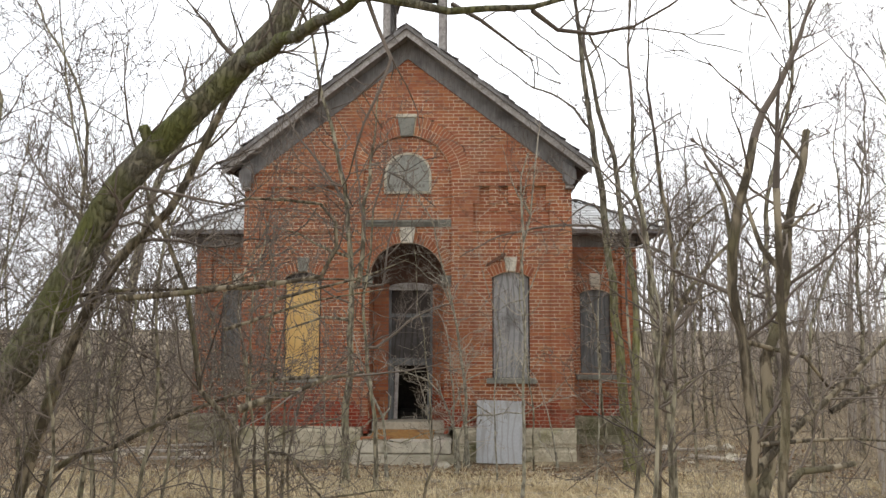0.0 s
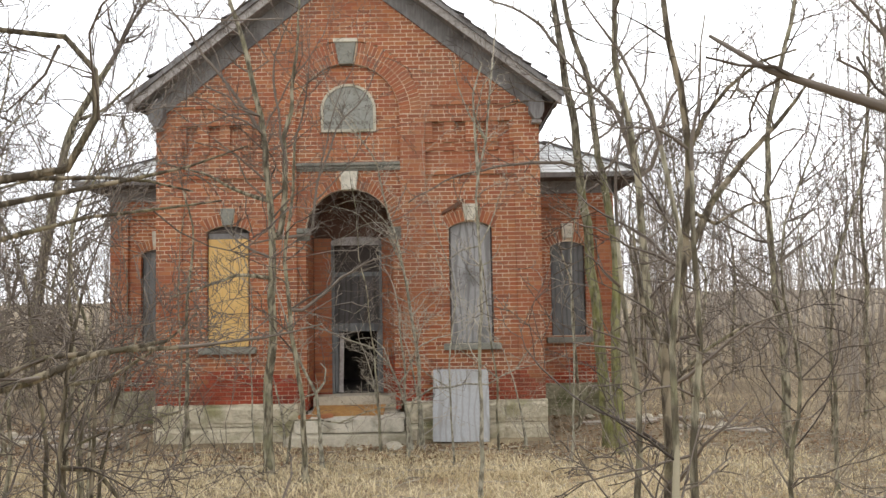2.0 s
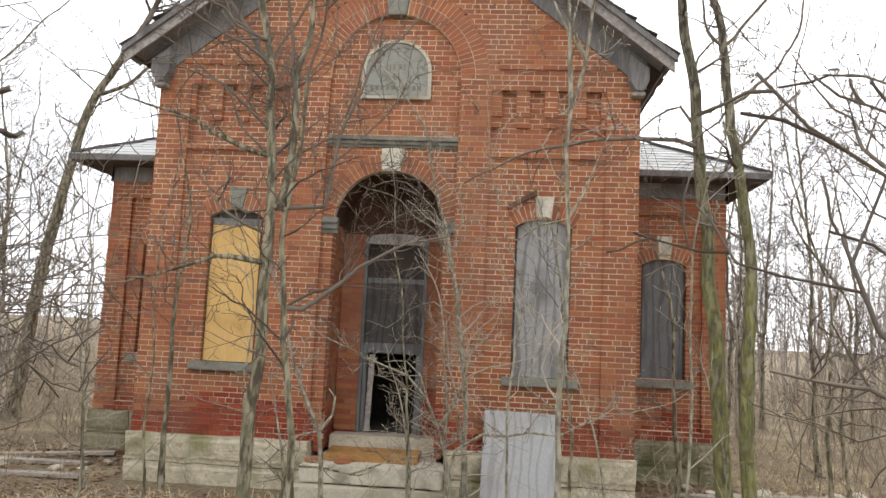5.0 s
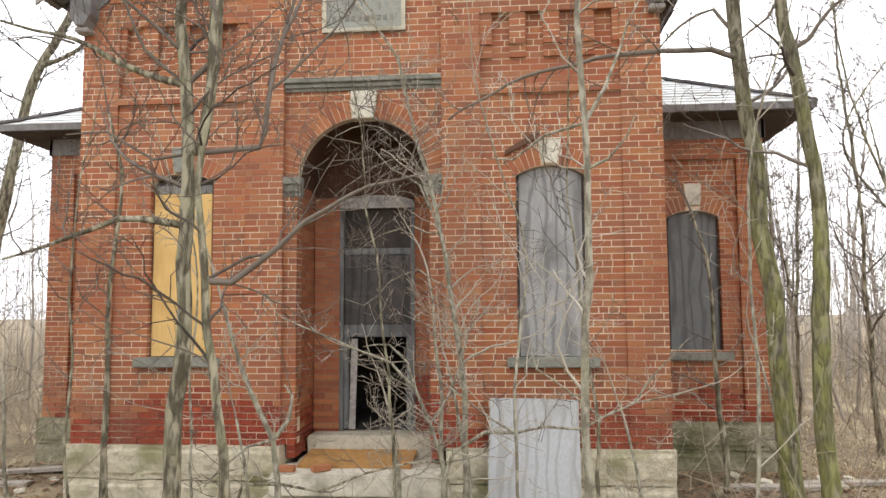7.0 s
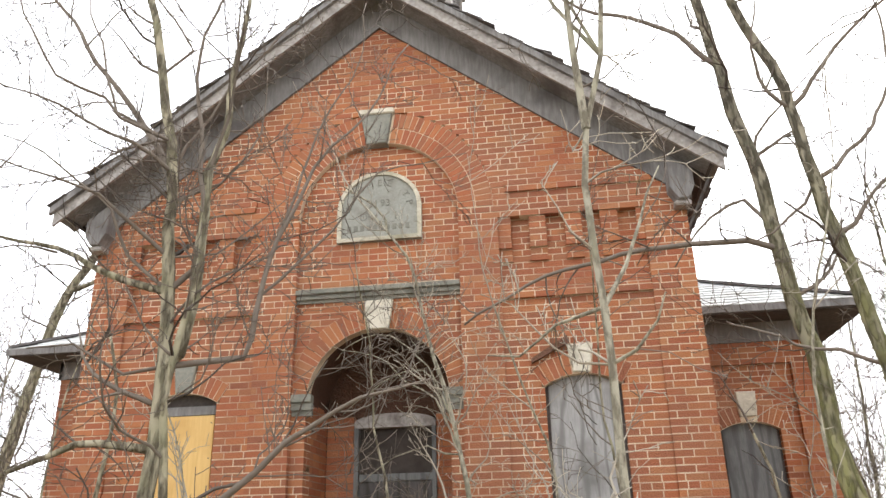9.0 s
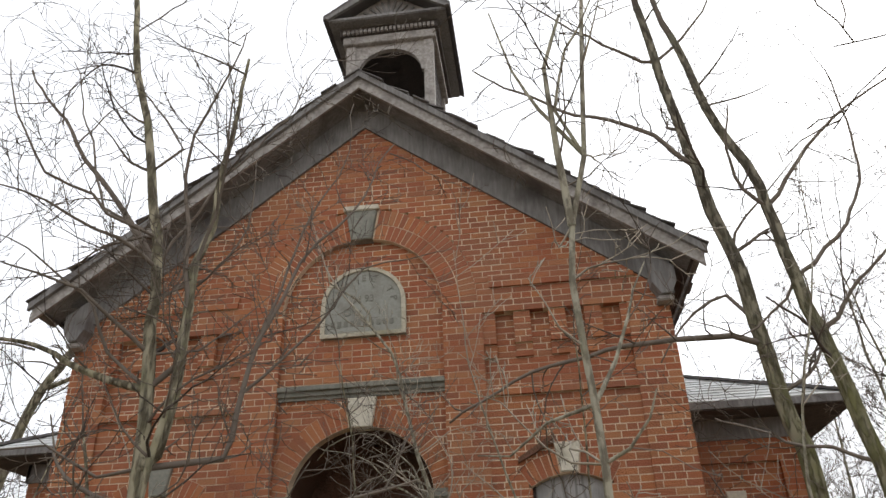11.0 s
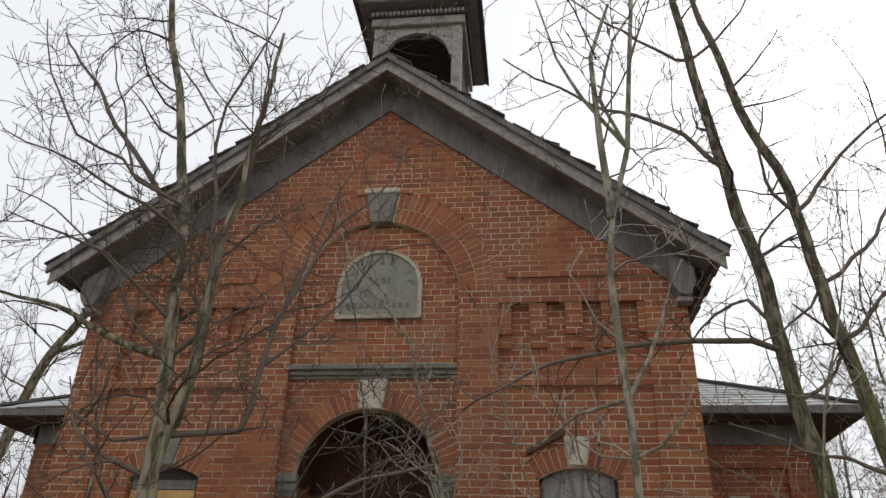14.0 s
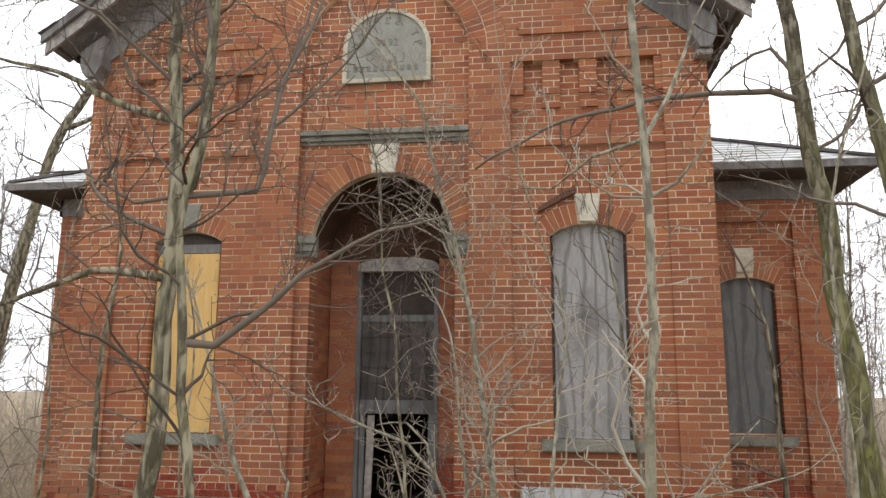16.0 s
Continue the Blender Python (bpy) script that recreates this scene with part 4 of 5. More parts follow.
def bare_tree(name, keys, r0, r1, seed, label, limbs=10, first=0.35, reach=1.4, level=2, bark=None, category="tree", group="", spread=1.0, up=0.15, aims=(), density=1.0):
    """A leafless tree: its trunk follows the keys (metres, in the world); aims adds limbs of its own: (height share, keys, radius)."""
    rng = random.Random(seed)
    base = Vector(keys[0])
    base.z = land(base.x, base.y) - 0.08
    keys = [base] + [Vector(k) for k in keys[1:]]
    pts = smooth_path(keys, 0.22)
    n = len(pts) - 1
    wob = [p + Vector((noise.noise(p * 1.3 + Vector((seed, 0, 0))), noise.noise(p * 1.3 + Vector((0, seed, 0))), 0)) * 0.05 + noise.noise_vector(p * 3.1 + Vector((0, 0, seed))) * 0.022 for p in pts]
    radii = [(r0 + (r1 - r0) * (i / n) ** 0.85) * (1 + 0.35 * max(0, 1 - i * 0.22 / 0.35) + 0.08 * noise.noise(pts[i] * 3)) for i in range(n + 1)]
    tree = empty(name, base, label, category, group)
    V, F = [], []
    tube(V, F, wob, radii, 10 if r0 > 0.04 else 7)
    under(tree, soup("trunk", V, F, bark or M_BARK, None, "", True))
    V, F = [], []
    for k in range(limbs):
        f = first + (1 - first) * (k + rng.random()) / limbs
        i = min(n - 1, int(f * n))
        t = (wob[i + 1] - wob[i]).normalized()
        a = rng.uniform(0, 2 * math.pi)
        side = Vector((math.cos(a), math.sin(a), 0))
        w = t * rng.uniform(0.35, 0.9) + side * spread
        branch(rng, V, F, wob[i], w, reach * rng.uniform(0.5, 1.15) * (1.15 - 0.5 * f), min(max(0.007, radii[i] * rng.uniform(0.3, 0.5)), 0.02), level, up, 0.24, 1.0, density)
    branch(rng, V, F, wob[-1], wob[-1] - wob[-2], reach, radii[-1], level, 0.2, 0.12, 1.0, density)
    if limbs:
        under(tree, soup("crown", V, F, M_PALETWIG if bark is M_LIGHT0 else M_TWIG, None, "bare grey-brown twigs", True))
    for keys2, ra, rb in aims:
        V, F = [], []
        q = smooth_path(keys2, 0.15)
        near = min(wob, key=lambda w: (w - q[0]).length)
        if (near - q[0]).length < 0.5:
            q[0] = near
        V2, F2 = [], []
        tube(V, F, [p + (noise.noise_vector(p * 2.2) * 0.05 + noise.noise_vector(p * 5.0) * 0.02) * min(1, k / 4) for k, p in enumerate(q)], [ra + (rb - ra) * i / (len(q) - 1) for i in range(len(q))], 7)
        for i in range(1, len(q) - 1):
            if rng.random() < 0.55 * density:
                t = (q[i + 1] - q[i]).normalized()
                side = t.cross(Vector((rng.gauss(0, 1), rng.gauss(0, 1), rng.gauss(0, 1)))).normalized()
                branch(rng, V2, F2, q[i], t * 0.6 + side * 0.9, rng.uniform(0.3, 1.0), max(0.0036, min(0.009, ra * 0.3)), max(0, level - 1), 0.1, 0.22, 1.0, density)
        limb = under(tree, soup("limb", V, F, M_TWIG if ra < 0.03 and bark not in (M_LIGHT0, M_BROWNBARK) else (bark or M_BARK), None, "", True))
        if V2:
            soup("twig_spray", V2, F2, M_TWIG, limb, "", True)["kind"] = "stuff"
    return tree


SAP = "slender leafless sapling with grey bark"


def grow(nm, keys, ra, rb, seed, label, limbs, first, reach, bark, own):
    return bare_tree(nm, keys, ra, rb, seed, label, limbs, first, reach, 3, bark, "branch" if nm == "fallen_branch" else ("shrub" if nm == "shrub" else "tree"), "", 1.0, 0.12, own, 1.15)


grow("tree", [(-2.48, -10.4, 0), (-2.14, -10.4, 1.78), (-1.75, -10.4, 2.32), (-1.44, -10.4, 2.9), (-1.16, -10.4, 3.39), (-0.86, -10.4, 3.79), (-0.56, -10.4, 4.1), (-0.26, -10.4, 4.42), (-0.03, -10.4, 4.7), (0.12, -10.4, 5.02)], 0.175, 0.075, 3, "leaning tree trunk covered in green moss", 6, 0.45, 1.6, M_MOSS, [([(-0.26, -10.4, 4.41), (0.3, -11.4, 4.17), (0.7, -12.3, 3.94), (0.91, -12.7, 3.83), (1.11, -12.8, 3.77), (1.23, -12.85, 3.73), (1.37, -12.9, 3.69), (1.5, -12.95, 3.66), (1.64, -13.0, 3.66)], 0.05, 0.007), ([(-0.86, -10.4, 3.79), (-0.88, -10.45, 3.89), (-0.89, -10.5, 3.94)], 0.05, 0.035)])
grow("tree", [(-0.3, -10.0, 0), (-0.31, -10.0, 1.5), (-0.38, -10.0, 1.93), (-0.61, -10.0, 2.16), (-0.67, -10.0, 2.52), (-0.73, -10.0, 2.88), (-0.9, -10.0, 3.21), (-1.05, -10.0, 3.46), (-1.16, -10.0, 3.76)], 0.034, 0.014, 43, "dark crooked stem with a tangle of thin branches", 9, 0.35, 1.0, M_BROWNBARK, [([(-0.96, -10.6, 2.79), (-0.78, -10.6, 2.8), (-0.49, -10.6, 2.82), (-0.22, -10.6, 2.86), (0.11, -10.6, 2.89), (0.37, -10.6, 2.92), (0.45, -10.6, 3.1), (0.43, -10.6, 3.26), (0.31, -10.6, 3.37), (0.1, -10.6, 3.42), (-0.14, -10.6, 3.43), (-0.35, -10.6, 3.36)], 0.022, 0.007), ([(-1.6, -10.1, 2.8), (-1.27, -10.03, 2.86), (-0.75, -9.95, 2.87), (-0.5, -9.88, 2.94), (-0.23, -9.8, 3.02)], 0.018, 0.005), ([(-0.27, -10.6, 2.59), (-0.01, -10.45, 2.69), (0.26, -10.3, 2.8), (0.47, -10.15, 2.83), (0.7, -10.0, 2.86)], 0.014, 0.004), ([(-0.18, -10.8, 2.85), (-0.01, -10.65, 2.89), (0.24, -10.5, 2.92), (0.51, -10.35, 2.91), (0.65, -10.2, 2.88)], 0.012, 0.004), ([(0.09, -10.7, 2.78), (0.29, -10.57, 2.85), (0.52, -10.45, 2.91), (0.68, -10.32, 2.97), (0.89, -10.2, 3.06)], 0.012, 0.003)])
grow("fallen_branch", [(-2.16, -9.65, 0), (-1.86, -9.65, 1.51), (-1.4, -9.65, 1.71), (-0.97, -9.65, 1.91), (-0.59, -9.65, 2.07), (-0.21, -9.65, 2.2), (0.14, -9.65, 2.23), (0.38, -9.65, 2.24)], 0.036, 0.01, 5, "dark fallen branch caught in the brush", 9, 0.2, 0.7, M_BROWNBARK, [([(-0.16, -10.6, 2.09), (-0.0, -10.53, 2.15), (0.13, -10.45, 2.18), (0.33, -10.38, 2.26), (0.59, -10.3, 2.33)], 0.028, 0.007)])
grow("tree", [(2.53, -11.9, 0), (2.54, -11.9, 1.78), (2.52, -11.9, 1.96), (2.56, -11.9, 2.1), (2.56, -11.9, 2.28), (2.54, -11.9, 2.55), (2.52, -11.9, 2.77), (2.52, -11.9, 2.97), (2.55, -11.9, 3.16), (2.6, -11.9, 3.33), (2.63, -11.9, 3.49)], 0.034, 0.02, 6, "forked grey-brown tree with crooked twin trunks", 8, 0.5, 0.8, M_BROWNBARK, [([(2.63, -11.8, 1.71), (2.66, -11.79, 1.97), (2.66, -11.78, 2.19), (2.68, -11.76, 2.46), (2.75, -11.75, 2.65), (2.79, -11.74, 2.81), (2.84, -11.72, 3.09), (2.92, -11.71, 3.4), (2.96, -11.7, 3.59)], 0.031, 0.018), ([(2.66, -11.8, 1.99), (2.81, -11.76, 2.16), (2.98, -11.72, 2.28), (3.14, -11.68, 2.43), (3.31, -11.64, 2.56), (3.5, -11.6, 2.67)], 0.02, 0.006), ([(2.66, -11.8, 2.04), (2.85, -11.73, 2.09), (3.1, -11.67, 2.09), (3.36, -11.6, 2.06)], 0.012, 0.004), ([(2.52, -11.9, 3.05), (2.48, -11.85, 3.22), (2.41, -11.8, 3.41)], 0.013, 0.005), ([(2.72, -11.8, 2.56), (2.87, -11.73, 2.48), (3.01, -11.67, 2.34), (3.23, -11.6, 2.29)], 0.012, 0.004), ([(2.99, -11.7, 2.22), (3.21, -11.63, 2.33), (3.43, -11.57, 2.39), (3.67, -11.5, 2.52)], 0.014, 0.005)])
grow("sapling", [(2.27, -12.95, 0), (2.27, -12.95, 2.1), (2.27, -12.95, 2.28), (2.27, -12.95, 2.48), (2.26, -12.95, 2.69), (2.26, -12.95, 2.8), (2.27, -12.95, 2.93), (2.28, -12.95, 3.06)], 0.019, 0.011, 7, SAP, 5, 0.55, 0.4, M_BROWNBARK, [([(2.28, -12.95, 2.13), (2.32, -12.93, 2.17), (2.4, -12.92, 2.18), (2.5, -12.9, 2.19)], 0.014, 0.008), ([(2.26, -12.95, 2.8), (2.24, -12.9, 2.87), (2.23, -12.85, 2.96), (2.22, -12.8, 3.07)], 0.011, 0.005), ([(2.27, -12.95, 2.87), (2.33, -12.93, 2.94), (2.41, -12.9, 3.02)], 0.008, 0.004)])
grow("tree", [(2.69, -9.62, 0), (2.7, -9.62, 1.72), (2.7, -9.62, 2.18), (2.77, -9.62, 2.56), (2.81, -9.62, 2.85), (2.82, -9.62, 3.13), (2.78, -9.62, 3.44), (2.76, -9.62, 3.68), (2.75, -9.62, 3.97)], 0.036, 0.014, 17, "slender forked grey tree at the clearing edge", 8, 0.35, 1.0, M_BROWNBARK, [([(2.82, -9.6, 2.69), (2.95, -9.55, 2.88), (3.13, -9.5, 3.09), (3.32, -9.45, 3.29), (3.56, -9.4, 3.57)], 0.02, 0.007), ([(2.82, -9.6, 3.11), (2.9, -9.65, 3.28), (3.0, -9.7, 3.4), (3.14, -9.75, 3.51), (3.31, -9.8, 3.57)], 0.014, 0.005), ([(2.81, -9.6, 2.74), (2.99, -9.5, 2.79), (3.2, -9.4, 2.89), (3.46, -9.3, 2.95)], 0.012, 0.004), ([(2.71, -9.6, 2.15), (2.63, -9.5, 2.33), (2.62, -9.4, 2.6), (2.61, -9.3, 2.83)], 0.014, 0.005), ([(2.74, -9.6, 2.06), (2.93, -9.53, 2.19), (3.14, -9.47, 2.29), (3.38, -9.4, 2.35)], 0.01, 0.004)])
grow("tree", [(3.52, -7.0, 0), (3.46, -7.0, 1.39), (3.39, -7.0, 1.92), (3.32, -7.0, 2.39), (3.28, -7.0, 2.84), (3.26, -7.0, 3.38), (3.21, -7.0, 3.92), (3.13, -7.0, 4.41), (3.09, -7.0, 5.03)], 0.055, 0.02, 18, "grey bare tree leaning over the clearing edge", 12, 0.35, 1.6, M_BARK, [([(3.26, -7.0, 3.52), (3.11, -6.87, 4.04), (2.93, -6.73, 4.3), (2.7, -6.6, 4.62)], 0.024, 0.008), ([(3.32, -7.0, 2.36), (3.54, -6.95, 2.6), (3.78, -6.9, 2.95), (3.96, -6.85, 3.32), (4.16, -6.8, 3.77)], 0.026, 0.008), ([(3.27, -7.0, 3.3), (3.45, -7.07, 3.64), (3.55, -7.13, 4.01), (3.75, -7.2, 4.29)], 0.02, 0.007)])
grow("sapling", [(2.63, -10.0, 0), (2.66, -10.0, 1.2), (2.69, -10.0, 1.78), (2.72, -10.0, 2.23), (2.68, -10.0, 2.68), (2.7, -10.0, 2.98)], 0.026, 0.009, 71, SAP + " in the grass", 7, 0.45, 0.7, M_BARK, [])
grow("sapling", [(2.45, -10.3, 0), (2.45, -10.3, 1.3), (2.48, -10.3, 1.83), (2.51, -10.3, 2.25), (2.55, -10.3, 2.67), (2.5, -10.3, 3.03)], 0.026, 0.009, 72, SAP + " in the grass", 7, 0.45, 0.7, M_BARK, [])
grow("sapling", [(2.44, -9.6, 0), (2.47, -9.6, 1.09), (2.54, -9.6, 1.71), (2.51, -9.6, 2.21), (2.48, -9.6, 2.77)], 0.026, 0.009, 73, SAP + " in the grass", 7, 0.45, 0.7, M_BARK, [])
grow("sapling", [(-0.09, -2.6, 0), (-0.12, -2.6, 0.81), (-0.16, -2.6, 1.13), (-0.33, -2.6, 1.5), (-0.49, -2.6, 1.91), (-0.56, -2.6, 2.16)], 0.034, 0.014, 74, "crooked leaning grey sapling stem", 6, 0.4, 0.8, M_LIGHT0, [([(-0.16, -2.6, 1.14), (-0.04, -2.57, 1.27), (-0.04, -2.53, 1.45), (-0.12, -2.5, 1.53)], 0.02, 0.006), ([(-0.16, -2.6, 1.15), (-0.34, -2.63, 1.07), (-0.53, -2.67, 0.91), (-0.67, -2.7, 0.78)], 0.014, 0.005)])
grow("shrub", [(1.11, -1.2, 0), (1.07, -1.2, 0.53), (0.91, -1.2, 1.04), (0.75, -1.2, 1.36), (0.52, -1.2, 1.62), (0.14, -1.2, 1.75), (-0.19, -1.2, 1.9), (-0.53, -1.2, 2.04)], 0.03, 0.007, 75, "pale arching stem drooping across the doorway", 26, 0.3, 0.55, M_LIGHT0, [([(0.77, -1.2, 1.36), (0.68, -1.1, 1.62), (0.49, -1.0, 1.78), (0.19, -0.9, 1.77)], 0.014, 0.005), ([(0.9, -1.2, 1.05), (1.11, -1.13, 1.36), (1.27, -1.07, 1.84), (1.38, -1.0, 2.27)], 0.014, 0.005)])
grow("shrub", [(1.1, -1.9, 0), (1.12, -1.9, 0.68), (1.18, -1.9, 0.91), (1.46, -1.9, 1.08), (1.71, -1.9, 1.07), (1.94, -1.9, 1.12), (2.25, -1.9, 1.1), (2.41, -1.9, 1.21), (2.69, -1.9, 1.32), (2.97, -1.9, 1.39), (3.34, -1.9, 1.5)], 0.026, 0.005, 76, "low pale branch arching over the leaning board", 12, 0.3, 0.6, M_LIGHT0, [([(2.41, -1.9, 1.21), (2.14, -1.83, 1.43), (1.91, -1.77, 1.61), (1.8, -1.7, 1.86)], 0.012, 0.004), ([(2.69, -1.9, 1.32), (2.82, -1.97, 1.54), (3.0, -2.03, 1.76), (3.09, -2.1, 1.86)], 0.01, 0.004), ([(1.71, -1.9, 1.07), (1.46, -1.97, 1.23), (1.28, -2.03, 1.38), (1.07, -2.1, 1.54)], 0.013, 0.005)])
grow("fallen_branch", [(-0.68, -2.2, 0), (-0.54, -2.2, 0.69), (-0.2, -2.2, 0.69), (0.13, -2.2, 0.63), (0.5, -2.2, 0.78), (0.83, -2.2, 0.87), (1.19, -2.2, 0.91)], 0.02, 0.006, 77, "thin crooked dead branch lying before the steps", 6, 0.2, 0.5, M_BARK, [])
grow("tree", [(-2.25, -10.0, 0), (-1.45, -10.0, 2.76), (-0.9, -10.0, 3.46), (-0.58, -10.0, 4.05), (-0.34, -10.0, 4.56), (-0.1, -10.0, 5.04)], 0.06, 0.02, 4, "dark leaning bare tree beside the mossy trunk", 12, 0.3, 1.5, M_BROWNBARK, [])
grow("tree", [(4.2, -1.3, 0), (4.09, -1.3, 1.33), (3.98, -1.3, 2.86), (3.83, -1.3, 4.19), (3.74, -1.3, 5.31), (3.59, -1.3, 6.3), (3.45, -1.3, 7.65), (3.37, -1.3, 8.46)], 0.10, 0.042, 8, "tall mossy leaning tree before the wing", 5, 0.45, 1.5, M_GREENED, [([(3.72, -1.4, 4.49), (2.79, -1.4, 4.46), (1.84, -1.4, 4.3), (1.11, -1.4, 3.91)], 0.029, 0.01), ([(3.55, -1.3, 6.33), (3.27, -1.24, 6.75), (2.85, -1.18, 7.08), (2.4, -1.12, 7.31), (1.94, -1.06, 7.67), (1.51, -1.0, 8.1)], 0.028, 0.008), ([(3.43, -1.3, 7.59), (2.92, -1.37, 7.95), (2.51, -1.43, 8.25), (2.1, -1.5, 8.57)], 0.02, 0.007), ([(3.49, -1.3, 7.71), (3.79, -1.25, 8.02), (4.26, -1.2, 8.69)], 0.018, 0.008), ([(3.76, -1.3, 4.75), (3.63, -1.27, 4.93), (3.32, -1.23, 4.79), (2.98, -1.2, 4.38)], 0.02, 0.006), ([(3.69, -1.3, 5.36), (3.92, -1.4, 5.65), (4.23, -1.5, 5.88), (4.38, -1.6, 6.05)], 0.016, 0.005)])
grow("tree", [(4.2, -2.0, 0), (4.16, -2.0, 1.41), (4.2, -2.0, 2.78), (4.0, -2.0, 4.46), (3.88, -2.0, 5.58), (3.62, -2.0, 6.49), (3.45, -2.0, 7.38)], 0.082, 0.034, 9, "tall grey-green tree beside the wing", 5, 0.4, 1.5, M_GREENED, [([(3.94, -2.0, 5.35), (4.19, -2.05, 5.75), (4.46, -2.1, 6.0), (4.76, -2.15, 6.23), (5.07, -2.2, 6.43)], 0.022, 0.008), ([(4.03, -2.0, 4.68), (4.28, -1.96, 4.99), (4.52, -1.92, 5.21), (4.74, -1.88, 5.66), (4.84, -1.84, 6.28), (4.85, -1.8, 6.91)], 0.02, 0.006), ([(4.1, -2.0, 4.21), (4.34, -2.1, 4.58), (4.65, -2.2, 4.81)], 0.022, 0.01), ([(3.62, -2.0, 6.49), (3.88, -2.1, 6.47), (4.16, -2.2, 6.52)], 0.01, 0.004), ([(4.01, -2.0, 4.64), (3.74, -1.93, 4.48), (3.48, -1.87, 4.32), (3.12, -1.8, 4.51)], 0.014, 0.004)])
grow("sapling", [(2.03, -4.73, 0), (2.03, -4.73, 1.69), (2.05, -4.73, 2.22), (2.05, -4.73, 2.77), (2.04, -4.73, 3.24), (2.05, -4.73, 3.82), (2.12, -4.73, 4.2), (2.2, -4.73, 4.7), (2.25, -4.73, 5.08)], 0.027, 0.011, 10, SAP + " before the boarded window", 10, 0.36, 0.9, M_LIGHT0, [([(2.05, -4.73, 3.85), (2.05, -4.73, 4.21), (2.05, -4.73, 4.72), (2.12, -4.73, 5.09)], 0.02, 0.008), ([(2.02, -4.73, 4.3), (1.98, -4.69, 4.51), (1.87, -4.64, 4.84), (1.76, -4.6, 5.26)], 0.011, 0.004), ([(2.06, -4.73, 2.93), (2.17, -4.65, 3.19), (2.26, -4.58, 3.41), (2.36, -4.5, 3.72)], 0.011, 0.003), ([(2.03, -4.73, 2.76), (2.16, -4.79, 2.81), (2.25, -4.84, 2.9), (2.3, -4.9, 2.99)], 0.009, 0.003), ([(2.02, -4.73, 4.27), (2.09, -4.75, 4.63), (2.21, -4.78, 4.93), (2.31, -4.8, 5.13)], 0.01, 0.004), ([(2.04, -4.73, 3.07), (1.86, -4.65, 2.96), (1.7, -4.58, 2.86), (1.56, -4.5, 2.88)], 0.009, 0.003)])
